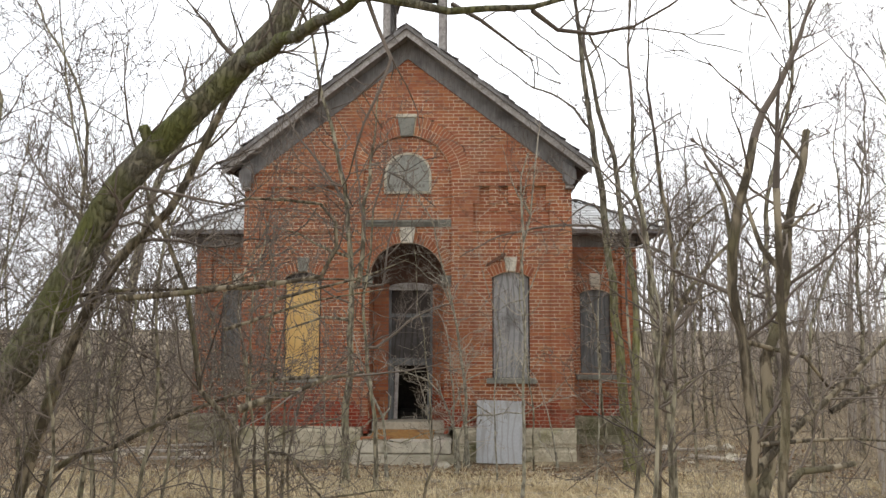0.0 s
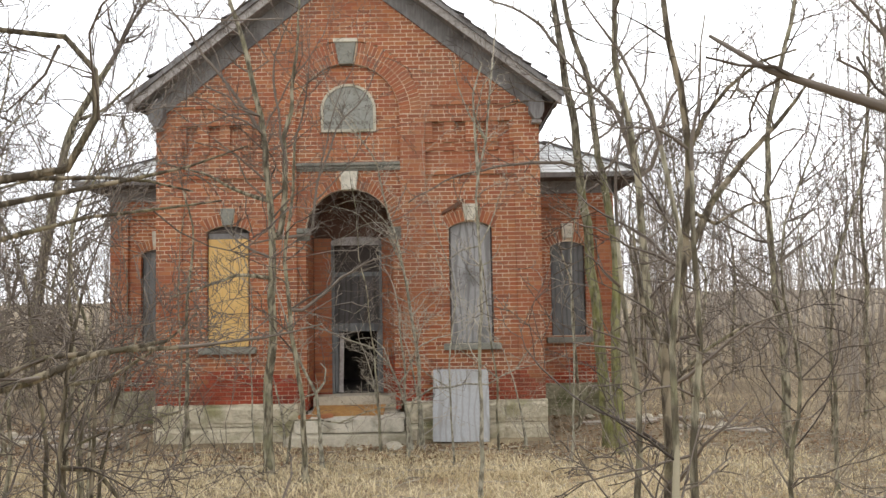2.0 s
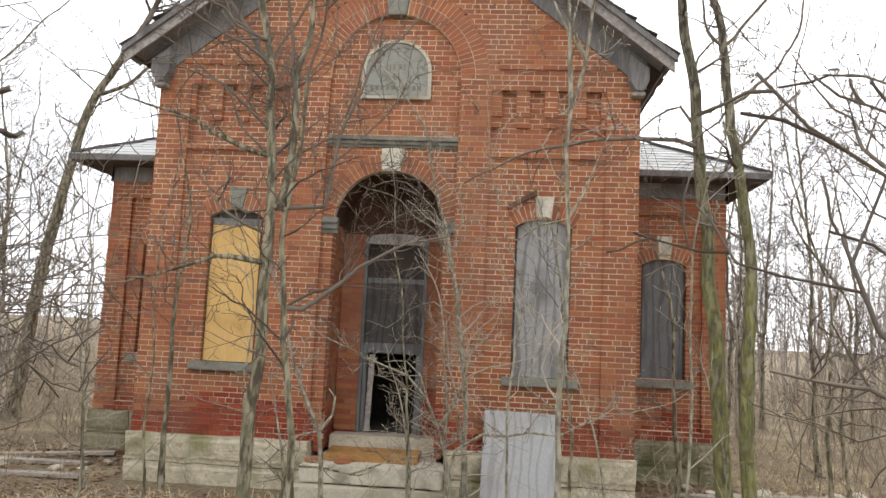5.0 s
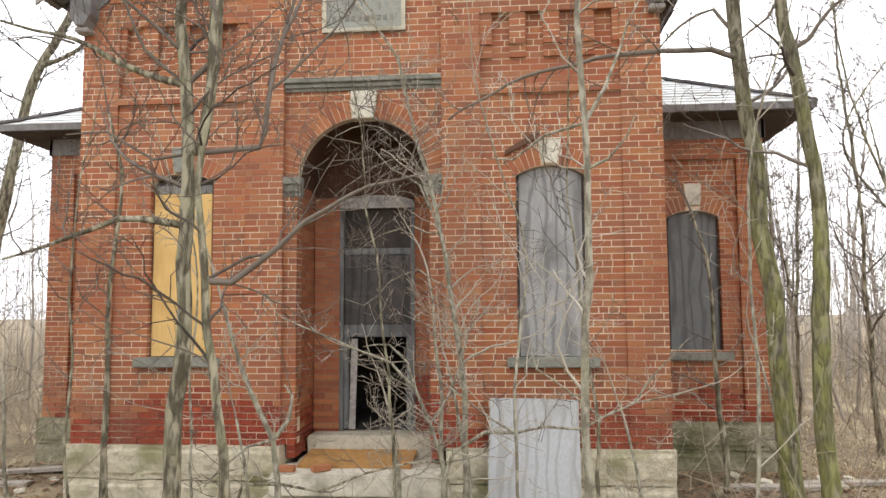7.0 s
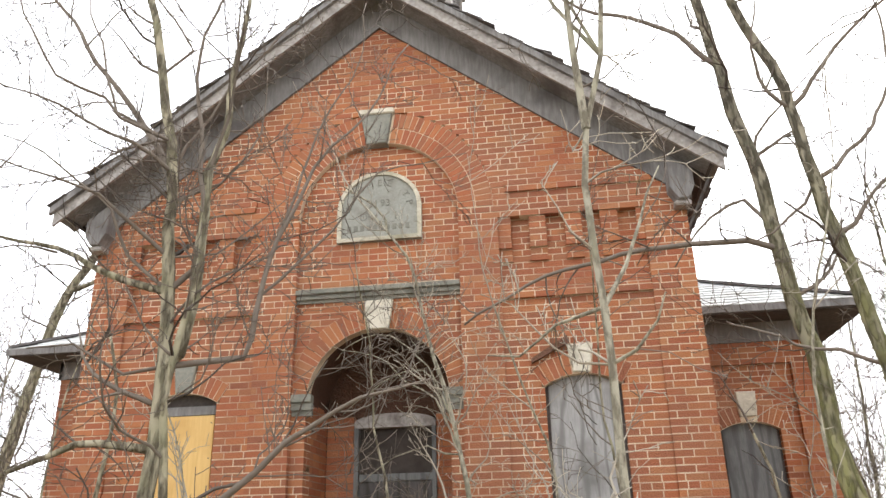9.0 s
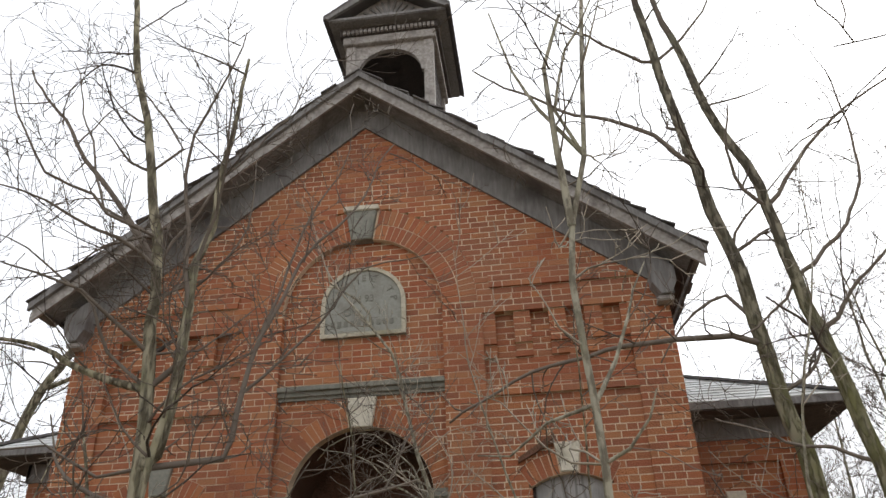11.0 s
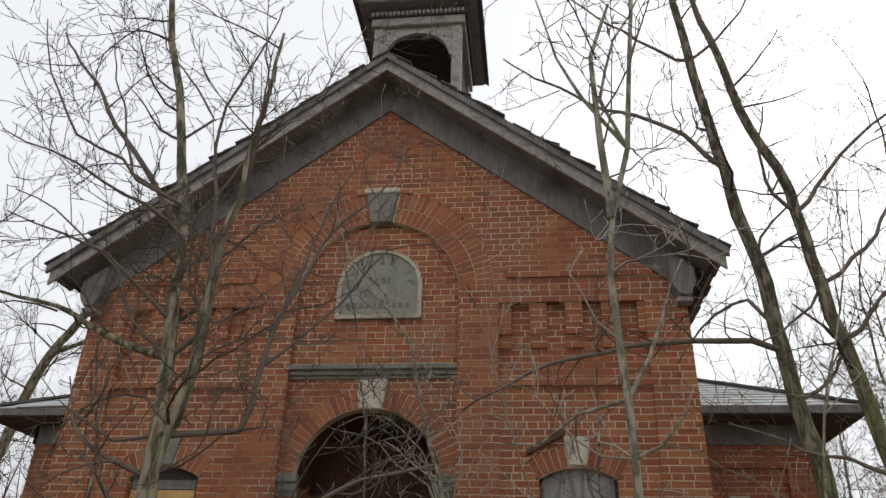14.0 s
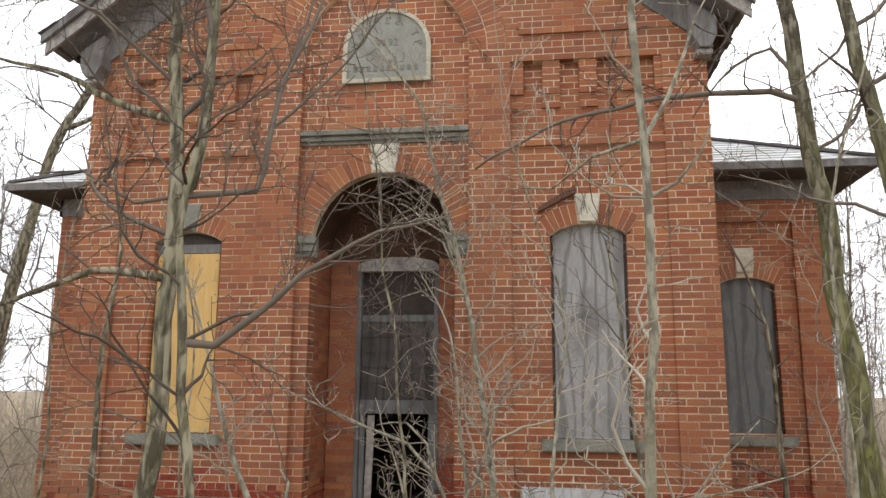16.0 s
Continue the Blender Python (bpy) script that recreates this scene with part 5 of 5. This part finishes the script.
grow("tree", [(-0.68, -3.23, 0), (-0.68, -3.23, 1.13), (-0.61, -3.23, 1.91), (-0.61, -3.23, 2.71), (-0.6, -3.23, 3.48), (-0.68, -3.23, 4.19), (-0.72, -3.23, 4.63), (-0.88, -3.23, 5.47), (-1.16, -3.23, 6.46), (-1.31, -3.23, 7.39)], 0.068, 0.022, 11, "spreading young tree before the yellow board", 12, 0.38, 1.5, M_BARK, [([(-0.55, -3.23, 3.12), (-0.45, -3.23, 3.7), (-0.45, -3.23, 4.27), (-0.37, -3.23, 4.94), (-0.26, -3.23, 5.69), (-0.22, -3.23, 6.49)], 0.045, 0.012), ([(-0.78, -3.1, 4.66), (-1.21, -3.1, 5.32), (-1.67, -3.1, 5.9), (-2.26, -3.1, 6.81)], 0.028, 0.008), ([(-0.64, -3.2, 3.72), (-1.1, -3.2, 3.92), (-1.66, -3.2, 4.15), (-2.2, -3.2, 4.34)], 0.03, 0.008), ([(-0.62, -3.3, 2.72), (-1.08, -3.3, 2.76), (-1.46, -3.3, 2.62), (-1.96, -3.3, 2.48)], 0.03, 0.008), ([(-0.66, -3.3, 4.58), (-0.91, -3.45, 4.77), (-1.19, -3.6, 4.88), (-1.51, -3.75, 5.01), (-1.8, -3.9, 5.12)], 0.016, 0.004), ([(-0.86, -3.5, 4.76), (-1.07, -3.6, 5.05), (-1.37, -3.7, 5.19), (-1.66, -3.8, 5.7), (-1.78, -3.9, 6.13)], 0.013, 0.004), ([(-0.66, -3.2, 4.08), (-0.8, -3.4, 4.12), (-1.01, -3.6, 4.3), (-1.21, -3.8, 4.37), (-1.48, -4.0, 4.43)], 0.016, 0.004), ([(-0.5, -3.2, 3.76), (-0.43, -3.23, 4.06), (-0.44, -3.26, 4.38), (-0.49, -3.29, 4.81), (-0.55, -3.31, 5.47), (-0.45, -3.34, 5.87), (-0.29, -3.37, 6.17), (-0.21, -3.4, 6.67)], 0.022, 0.005), ([(-0.56, -3.3, 5.48), (-0.81, -3.2, 5.89), (-1.2, -3.1, 6.47), (-1.56, -3.0, 7.19)], 0.011, 0.004), ([(-0.99, -3.5, 4.84), (-1.18, -3.43, 5.37), (-1.44, -3.37, 5.97), (-1.7, -3.3, 6.64)], 0.011, 0.004), ([(-0.35, -3.2, 3.25), (-0.13, -3.11, 3.29), (-0.08, -3.03, 3.77), (0.06, -2.94, 4.34), (0.23, -2.86, 4.77), (0.53, -2.77, 5.21), (0.77, -2.69, 5.69), (0.88, -2.6, 5.97)], 0.022, 0.004), ([(-0.03, -2.9, 4.23), (0.1, -2.8, 4.77), (0.28, -2.7, 5.38), (0.45, -2.6, 5.98), (0.49, -2.5, 6.56)], 0.012, 0.003), ([(-0.74, -3.2, 4.72), (-0.43, -3.12, 5.28), (-0.09, -3.04, 5.81), (0.06, -2.96, 6.09), (0.19, -2.88, 6.57), (0.33, -2.8, 6.99)], 0.013, 0.003), ([(-0.1, -3.0, 3.74), (0.16, -2.92, 4.0), (0.43, -2.84, 4.37), (0.64, -2.76, 4.72), (0.97, -2.68, 4.85), (1.3, -2.6, 4.93)], 0.012, 0.003), ([(-0.67, -3.2, 3.76), (-0.91, -3.3, 4.0), (-1.04, -3.4, 4.29), (-1.38, -3.5, 4.59), (-1.79, -3.6, 4.82)], 0.014, 0.004), ([(-0.64, -3.2, 3.21), (-0.82, -3.33, 3.18), (-1.06, -3.47, 3.32), (-1.32, -3.6, 3.3)], 0.013, 0.005), ([(-0.48, -3.2, 4.41), (-0.27, -3.13, 4.7), (-0.14, -3.07, 5.16), (-0.17, -3.0, 5.63)], 0.01, 0.003), ([(-0.47, -3.2, 3.91), (-0.27, -3.1, 4.11), (-0.13, -3.0, 4.32), (0.01, -2.9, 4.54)], 0.01, 0.003)])
grow("sapling", [(-0.12, -3.6, 0), (-0.17, -3.6, 1.2), (-0.22, -3.6, 1.74), (-0.28, -3.6, 2.29), (-0.38, -3.6, 2.93), (-0.29, -3.6, 3.42), (-0.26, -3.6, 3.81), (-0.21, -3.6, 4.44)], 0.042, 0.016, 12, SAP + " with a crooked stem", 14, 0.42, 1.4, M_BARK, [([(-0.35, -3.5, 2.16), (-0.01, -3.5, 2.42), (0.32, -3.5, 2.67), (0.76, -3.5, 2.92), (1.2, -3.5, 3.01)], 0.026, 0.006)])
grow("sapling", [(1.25, -1.0, 0), (1.22, -1.0, 1.06), (1.08, -1.0, 2.33), (0.94, -1.0, 3.11), (0.79, -1.0, 3.75), (0.51, -1.0, 4.71), (0.15, -1.0, 5.24)], 0.04, 0.011, 13, "crooked vine-like stem before the doorway", 26, 0.3, 1.1, M_LIGHT0, [([(0.43, -1.0, 4.94), (0.2, -1.0, 5.32), (-0.1, -1.0, 5.54), (-0.16, -1.0, 5.74)], 0.014, 0.005), ([(0.97, -1.0, 2.95), (0.77, -0.88, 3.37), (0.45, -0.75, 3.57), (0.13, -0.62, 3.89), (-0.32, -0.5, 4.01)], 0.011, 0.003), ([(0.94, -1.0, 3.06), (0.65, -0.87, 3.65), (0.24, -0.73, 3.58), (-0.17, -0.6, 3.31)], 0.01, 0.003), ([(0.92, -1.0, 3.23), (0.54, -0.87, 3.89), (0.04, -0.73, 4.05), (-0.25, -0.6, 3.86)], 0.01, 0.003), ([(1.0, -1.0, 2.78), (0.7, -0.87, 2.97), (0.33, -0.73, 2.87), (0.01, -0.6, 2.71)], 0.009, 0.003), ([(1.02, -1.0, 2.28), (0.76, -0.9, 2.51), (0.46, -0.8, 2.4), (0.15, -0.7, 2.17), (-0.11, -0.6, 2.24)], 0.009, 0.003)])
grow("sapling", [(-2.62, -0.6, 0), (-2.62, -0.6, 0.29), (-2.62, -0.6, 2.44), (-2.58, -0.6, 3.05), (-2.54, -0.6, 3.67), (-2.72, -0.6, 4.3)], 0.042, 0.014, 14, SAP + " against the corner of the front", 8, 0.5, 0.9, M_BARK, [])
grow("tree", [(-8.3, 4.9, 0), (-8.24, 4.9, 1.06), (-7.94, 4.9, 3.33), (-7.52, 4.9, 5.79), (-7.17, 4.9, 6.86), (-6.4, 4.9, 8.2)], 0.16, 0.07, 15, "leaning bare tree behind the wing", 16, 0.4, 2.4, M_BARK, [([(-7.28, 4.9, 6.8), (-6.59, 4.9, 7.06), (-5.93, 4.9, 7.62), (-5.5, 4.9, 8.11)], 0.05, 0.02)])
grow("sapling", [(3.6, 0.6, 0), (4.07, 0.6, 0.12), (4.03, 0.6, 1.45), (3.94, 0.6, 2.75), (3.8, 0.6, 3.15)], 0.045, 0.015, 16, SAP + " before the wing window", 7, 0.4, 0.8, M_BARK, [])

grow("shrub", [(-0.3, -9.3, 0), (-0.33, -9.3, 1.63), (-0.3, -9.3, 2.05), (-0.25, -9.3, 2.51)], 0.02, 0.008, 78, "many-stemmed bare brown shrub beside the path", 10, 0.3, 0.8, M_BROWNBARK, [([(-0.4, -9.3, 0.8), (-0.43, -9.23, 1.69), (-0.51, -9.17, 2.19), (-0.65, -9.1, 2.62)], 0.016, 0.005), ([(-0.2, -9.3, 0.79), (-0.2, -9.23, 1.47), (-0.21, -9.17, 1.89), (-0.28, -9.1, 2.4)], 0.018, 0.005), ([(-0.07, -9.3, 0.79), (-0.16, -9.23, 1.4), (-0.12, -9.17, 1.89), (-0.04, -9.1, 2.33)], 0.014, 0.005), ([(-0.25, -9.3, 1.74), (-0.06, -9.25, 1.47), (0.11, -9.2, 1.26), (0.37, -9.15, 1.28), (0.67, -9.1, 1.29)], 0.014, 0.005), ([(-0.32, -9.3, 1.91), (-0.14, -9.23, 2.05), (0.05, -9.17, 2.18), (0.31, -9.1, 2.4)], 0.01, 0.005), ([(-0.55, -9.3, 1.5), (-0.34, -9.23, 1.69), (-0.05, -9.17, 1.82), (0.21, -9.1, 1.88)], 0.01, 0.005)])
grow("dead_stub", [(1.03, -10.6, 0), (1.02, -10.6, 1.51), (1.04, -10.6, 1.65), (1.08, -10.6, 1.75)], 0.014, 0.008, 79, "short dead sapling stub in the grass", 3, 0.6, 0.15, M_BROWNBARK, [])

# dead brush that hangs across the doorway and grows along the front
for k, (x, y, h, n) in enumerate(((0.62, -1.0, 1.2, 9), (1.2, -0.8, 1.5, 6), (1.02, -0.95, 2.4, 6), (-0.98, -0.8, 1.0, 3), (-3.5, -0.9, 1.4, 6), (2.9, -1.1, 1.0, 3), (4.6, 0.3, 1.5, 6))):
    bare_tree("shrub", [(x, y, 0), (x - 0.05, y, h * 0.6), (x - 0.15, y + 0.05, h)], 0.028, 0.012, 90 + k, "tangled pale dead shrub by the wall", n + 1, 0.3, 0.85, 3, M_LIGHT0, "shrub", "shrubs along the front", 1.1, 0.05, (), 1.2)

rg = random.Random(63)
for k, (x, y, h) in enumerate(((-2.3, -1.8, 4.2), (-1.3, -1.3, 3.8), (0.65, -1.5, 4.4), (1.75, -2.6, 3.6), (2.45, -1.4, 4.4), (3.3, -2.9, 4.3), (-3.0, -1.9, 3.4))):
    dx = rg.uniform(-0.5, 0.5)
    keys = [(x, y, 0), (x + dx * 0.2, y, h * 0.35), (x + dx * 0.3 + rg.gauss(0, 0.12), y + 0.1, h * 0.7), (x + dx, y + rg.gauss(0, 0.2), h)]
    bare_tree("whip_sapling", keys, rg.uniform(0.013, 0.022), 0.006, 160 + k, "thin pale whip of a sapling before the brick front", 7, 0.25, 1.0, 2, M_LIGHT0 if k % 2 else M_BARK, "sapling", "whips before the front", 0.8, 0.12, (), 0.9)

# young wood: a few built trees, then copies of them with their own turn and size
FOREST = []
for k, (h, r, n, reach) in enumerate(((7.5, 0.052, 26, 2.0), (8.5, 0.06, 28, 2.3), (6.0, 0.034, 24, 1.6), (5.0, 0.026, 20, 1.3), (3.0, 0.02, 22, 1.3), (9.0, 0.07, 30, 2.5))):
    rg = random.Random(200 + k)
    x0, y0 = (9.5 + 1.7 * k, 1.0 + 0.9 * k)
    keys = [(x0, y0, 0)] + [(x0 + rg.gauss(0, 0.10) * q, y0 + rg.gauss(0, 0.10) * q, h * q / 4) for q in (1, 2, 3, 4)]
    FOREST.append(bare_tree("bare_tree", keys, r, r * 0.3, 200 + k, "tall leafless young tree of the surrounding wood", n, 0.25, reach, 3, M_BARK, "tree", "young wood round the clearing", 0.8, 0.18, (), 1.1))
rg = random.Random(31)
SPOTS = [(-1.9, -8.6, 4), (-2.6, -7.4, 3), (-1.5, -6.6, 4), (-3.4, -6.2, 2), (-2.7, -10.6, 4), (-4.0, -4.6, 3), (-6.5, -4.0, 0), (-3.6, -2.6, 4), (-5.4, -1.0, 2), (-6.6, 0.8, 3), (-9.0, -2.0, 1), (-8.6, 2.2, 0), (-1.2, -9.6, 4), (-2.2, -5.0, 4), (-3.0, -8.0, 4)]
SPOTS += [(-1.4, -10.6, 4), (-0.9, -8.2, 4), (-2.2, -9.4, 4), (-1.8, -11.4, 4), (-3.0, -11.2, 4), (-1.1, -7.4, 4), (-2.4, -6.4, 3), (-3.8, -8.6, 2), (-4.4, -6.0, 3)]
SPOTS += [(5.8, -5.0, 2), (6.4, -2.6, 1), (5.6, -0.6, 3), (6.6, 1.2, 2), (7.6, -1.4, 3), (8.6, -4.4, 1), (9.4, -7.2, 0), (3.9, -8.2, 4), (7.0, 3.4, 0), (6.3, 4.6, 3), (4.6, -10.6, 4)]
for k in range(46):
    a = rg.uniform(-1.25, 1.25)
    d = rg.uniform(10, 20)
    x, y = d * math.sin(a) * 1.15, -1 + d * math.cos(a)
    if abs(x) < 6.6 and y < 9.5:
        x = math.copysign(6.8 + rg.random() * 3, x)
    SPOTS.append((x, y, rg.choice((0, 1, 2, 3, 5, 0))))
for x, y, k in SPOTS:
    s = rg.uniform(0.8, 1.12)
    copy_thing(FOREST[k], Matrix.Translation((x, y, land(x, y) - 0.06)) @ Matrix.Rotation(rg.uniform(0, 6.28), 4, "Z") @ Matrix.Diagonal((s, s, s, 1)))

# ---- far woods ----


def far_woods():
    rng = random.Random(77)
    V, F = [], []
    placed = 0
    while placed < 2000:
        a = rng.uniform(-math.pi, math.pi)
        d = 9 + 38 * rng.random() ** 0.85
        x, y = d * math.sin(a), 2 + d * math.cos(a)
        if abs(x) < 6.4 and -2 < y < 9:
            continue
        if y < -1 and abs(x) < 6 + 0.35 * (-y):
            continue
        if x < -6 and rng.random() < 0.45:
            continue
        placed += 1
        h = rng.uniform(2.5, 6.5) + (3 if rng.random() < 0.15 else 0) + d * 0.03
        r = rng.uniform(0.012, 0.04) * (1.6 if h > 6.5 else 1)
        b = Vector((x, y, land(x, y) - 0.05))
        lean = Vector((rng.gauss(0, 0.08), rng.gauss(0, 0.08), 1))
        pts = [b + lean * (h * k / 4) + Vector((rng.gauss(0, 0.07), rng.gauss(0, 0.07), 0)) * (k > 0) for k in range(5)]
        tube(V, F, pts, [r * (1 - 0.75 * k / 4) for k in range(5)], 4)
        for k in range(int(9 + 6 * rng.random())):
            f = rng.uniform(0.25, 1.0) * 4
            i = min(3, int(f))
            p = pts[i].lerp(pts[i + 1], f - i)
            q = rng.uniform(0, 6.283)
            ln = rng.uniform(0.4, 1.4)
            w = Vector((math.cos(q), math.sin(q), rng.uniform(0.5, 1.4))) * ln * 0.6
            mid = p + w * 0.5 + Vector((rng.gauss(0, 0.06), rng.gauss(0, 0.06), 0))
            tube(V, F, [p, mid, p + w + Vector((0, 0, 0.1))], [r * 0.38, r * 0.25, 0.003], 3)
            for s in range(2):
                e = mid + Vector((rng.gauss(0, 0.3), rng.gauss(0, 0.3), rng.uniform(0.1, 0.5)))
                tube(V, F, [mid, e], [r * 0.2, 0.0025], 3)
    tagged(soup("far_woods", V, F, M_FAR), "grey-brown leafless young woodland round the clearing, haze painted into its pale bark", "woods", kind="stuff")


far_woods()


def undergrowth():
    rng = random.Random(5)
    V, F = [], []
    count = 0
    while count < 14000:
        x, y = rng.uniform(-24, 26), rng.uniform(-14, 24)
        if count > 8500:
            x, y = rng.uniform(-45, 45), rng.uniform(-4, 45)
        if abs(x) < 5.9 and -0.9 < y < 8.5:
            continue
        if y < -0.5 and (-3.0 if y > -3.5 else -4.5) < x < (3.0 if y > -3.5 else 4.4):
            if rng.random() < 0.93 or (y < -4 and -1.5 < x < 3.5):
                continue
        count += 1
        b = Vector((x, y, land(x, y) - 0.02))
        h = rng.uniform(0.4, 1.5) * ((1.5 if count < 8500 else 2.0) if abs(x) > 6.5 or y > 8 else 1)
        p = b
        d = Vector((rng.gauss(0, 0.35), rng.gauss(0, 0.35), 1)).normalized()
        pts = [p]
        for k in range(4):
            d = (d + Vector((rng.gauss(0, 0.2), rng.gauss(0, 0.2), -0.05))).normalized()
            p = p + d * h / 4
            pts.append(p)
        tube(V, F, pts, [0.006, 0.005, 0.004, 0.003, 0.002], 3)
        for s in range(3):
            i = rng.randint(1, 3)
            e = pts[i] + Vector((rng.gauss(0, 0.22), rng.gauss(0, 0.22), rng.uniform(0.05, 0.35)))
            tube(V, F, [pts[i], e], [0.003, 0.0015], 3)
    tagged(soup("undergrowth", V, F, M_BRUSH), "thicket of dry brown brush and brambles", "undergrowth", kind="stuff")


undergrowth()


def dead_grass():
    rng = random.Random(8)
    V, F = [], []
    count = 0
    while count < 110000:
        y = -16 + 24 * rng.random()
        x = rng.gauss(1, 5)
        if abs(x) < 5.3 and -0.75 < y < 8:
            continue
        dens = 0.5 + 0.9 * noise.noise(Vector((x * 0.5, y * 0.5, 1)))
        if rng.random() > dens or (y > -1.6 and rng.random() < 0.75):
            continue
        cx, cy = x, y
        for k in range(4):
            count += 1
            x, y = cx + rng.gauss(0, 0.05), cy + rng.gauss(0, 0.05)
            h = rng.uniform(0.03, 0.11) * (1 if rng.random() < 0.94 else 2.2)
            a = rng.uniform(0, 6.283)
            l = rng.uniform(0.4, 2.8) * h
            w = rng.uniform(0.003, 0.006)
            z = land(x, y) - 0.01
            dx, dy = math.cos(a), math.sin(a)
            i = len(V)
            V += [(x - dy * w, y + dx * w, z), (x + dy * w, y - dx * w, z), (x + dx * l * 0.4 - dy * w * 0.8, y + dy * l * 0.4 + dx * w * 0.8, z + h * 0.75), (x + dx * l * 0.4 + dy * w * 0.8, y + dy * l * 0.4 - dx * w * 0.8, z + h * 0.75), (x + dx * l, y + dy * l, z + h * 0.9)]
            F += [(i, i + 1, i + 3, i + 2), (i + 2, i + 3, i + 4)]
    tagged(soup("dead_grass", V, F, M_GRASS), "matted pale straw-coloured dead grass", "grass", kind="stuff")


dead_grass()


def dead_sticks():
    """Fallen twigs strewn on the ground round the walls and the path."""
    rng = random.Random(91)
    V, F = [], []
    for k in range(1500):
        x, y = rng.uniform(-8.5, 8.5), rng.uniform(-9, 2.0)
        if abs(x) < 5.3 and y > -0.75 or (y < -3 and -0.5 < x < 3 and k % 3):
            continue
        a, ln = rng.uniform(0, 6.283), rng.uniform(0.15, 0.9)
        r = rng.uniform(0.003, 0.009)
        pts = []
        for q in range(4):
            px, py = x + math.cos(a) * ln * q / 3, y + math.sin(a) * ln * q / 3
            if abs(px) < 5.3 and py > -0.7:
                break
            pts.append(Vector((px, py, land(px, py) + r + rng.uniform(0.0, 0.05))))
            a += rng.gauss(0, 0.25)
        if len(pts) > 2:
            tube(V, F, pts, [r, r * 0.8, r * 0.6, r * 0.4][:len(pts)], 4)
    tagged(soup("dead_sticks", V, F, M_PALETWIG), "grey dead sticks strewn over the leaf litter", "sticks", kind="stuff")


dead_sticks()


def leaves():
    rng = random.Random(18)
    V, F = [], []
    for k in range(9000):
        y = -16 + 24 * rng.random()
        x = rng.uniform(-12, 13)
        if abs(x) < 5.2 and -0.7 < y < 8:
            continue
        z = land(x, y) + rng.uniform(0.0, 0.03)
        s = rng.uniform(0.02, 0.045)
        a = rng.uniform(0, 6.283)
        i = len(V)
        for q, t in ((0, 1.3), (1.57, 0.6), (3.14, 1.0), (4.71, 0.6)):
            V.append((x + s * t * math.cos(a + q), y + s * t * math.sin(a + q), z + rng.uniform(0, 0.02)))
        F += [(i, i + 1, i + 2), (i, i + 2, i + 3)]
    for k in range(12000):
        x = rng.uniform(-8.5, 8.5)
        y = rng.uniform(-2.4, 2.1)
        if abs(x) < 5.25 and y > -0.7 and not (abs(x) > 3.5 and y < 2.0):
            continue
        z = land(x, y) + rng.uniform(0.0, 0.05)
        a, b, c = rng.uniform(0, 6.283), rng.uniform(0.02, 0.05), rng.uniform(-0.02, 0.03)
        i = len(V)
        V += [(x + b * math.cos(a), y + b * math.sin(a), z), (x - 0.5 * b * math.sin(a), y + 0.5 * b * math.cos(a), z + c), (x - b * math.cos(a), y - b * math.sin(a), z), (x + 0.5 * b * math.sin(a), y - 0.5 * b * math.cos(a), z + 0.01)]
        F += [(i, i + 1, i + 2), (i, i + 2, i + 3)]
    tagged(soup("fallen_leaves", V, F, M_LEAF), "scattered brown fallen leaves", "leaves", kind="stuff")


leaves()
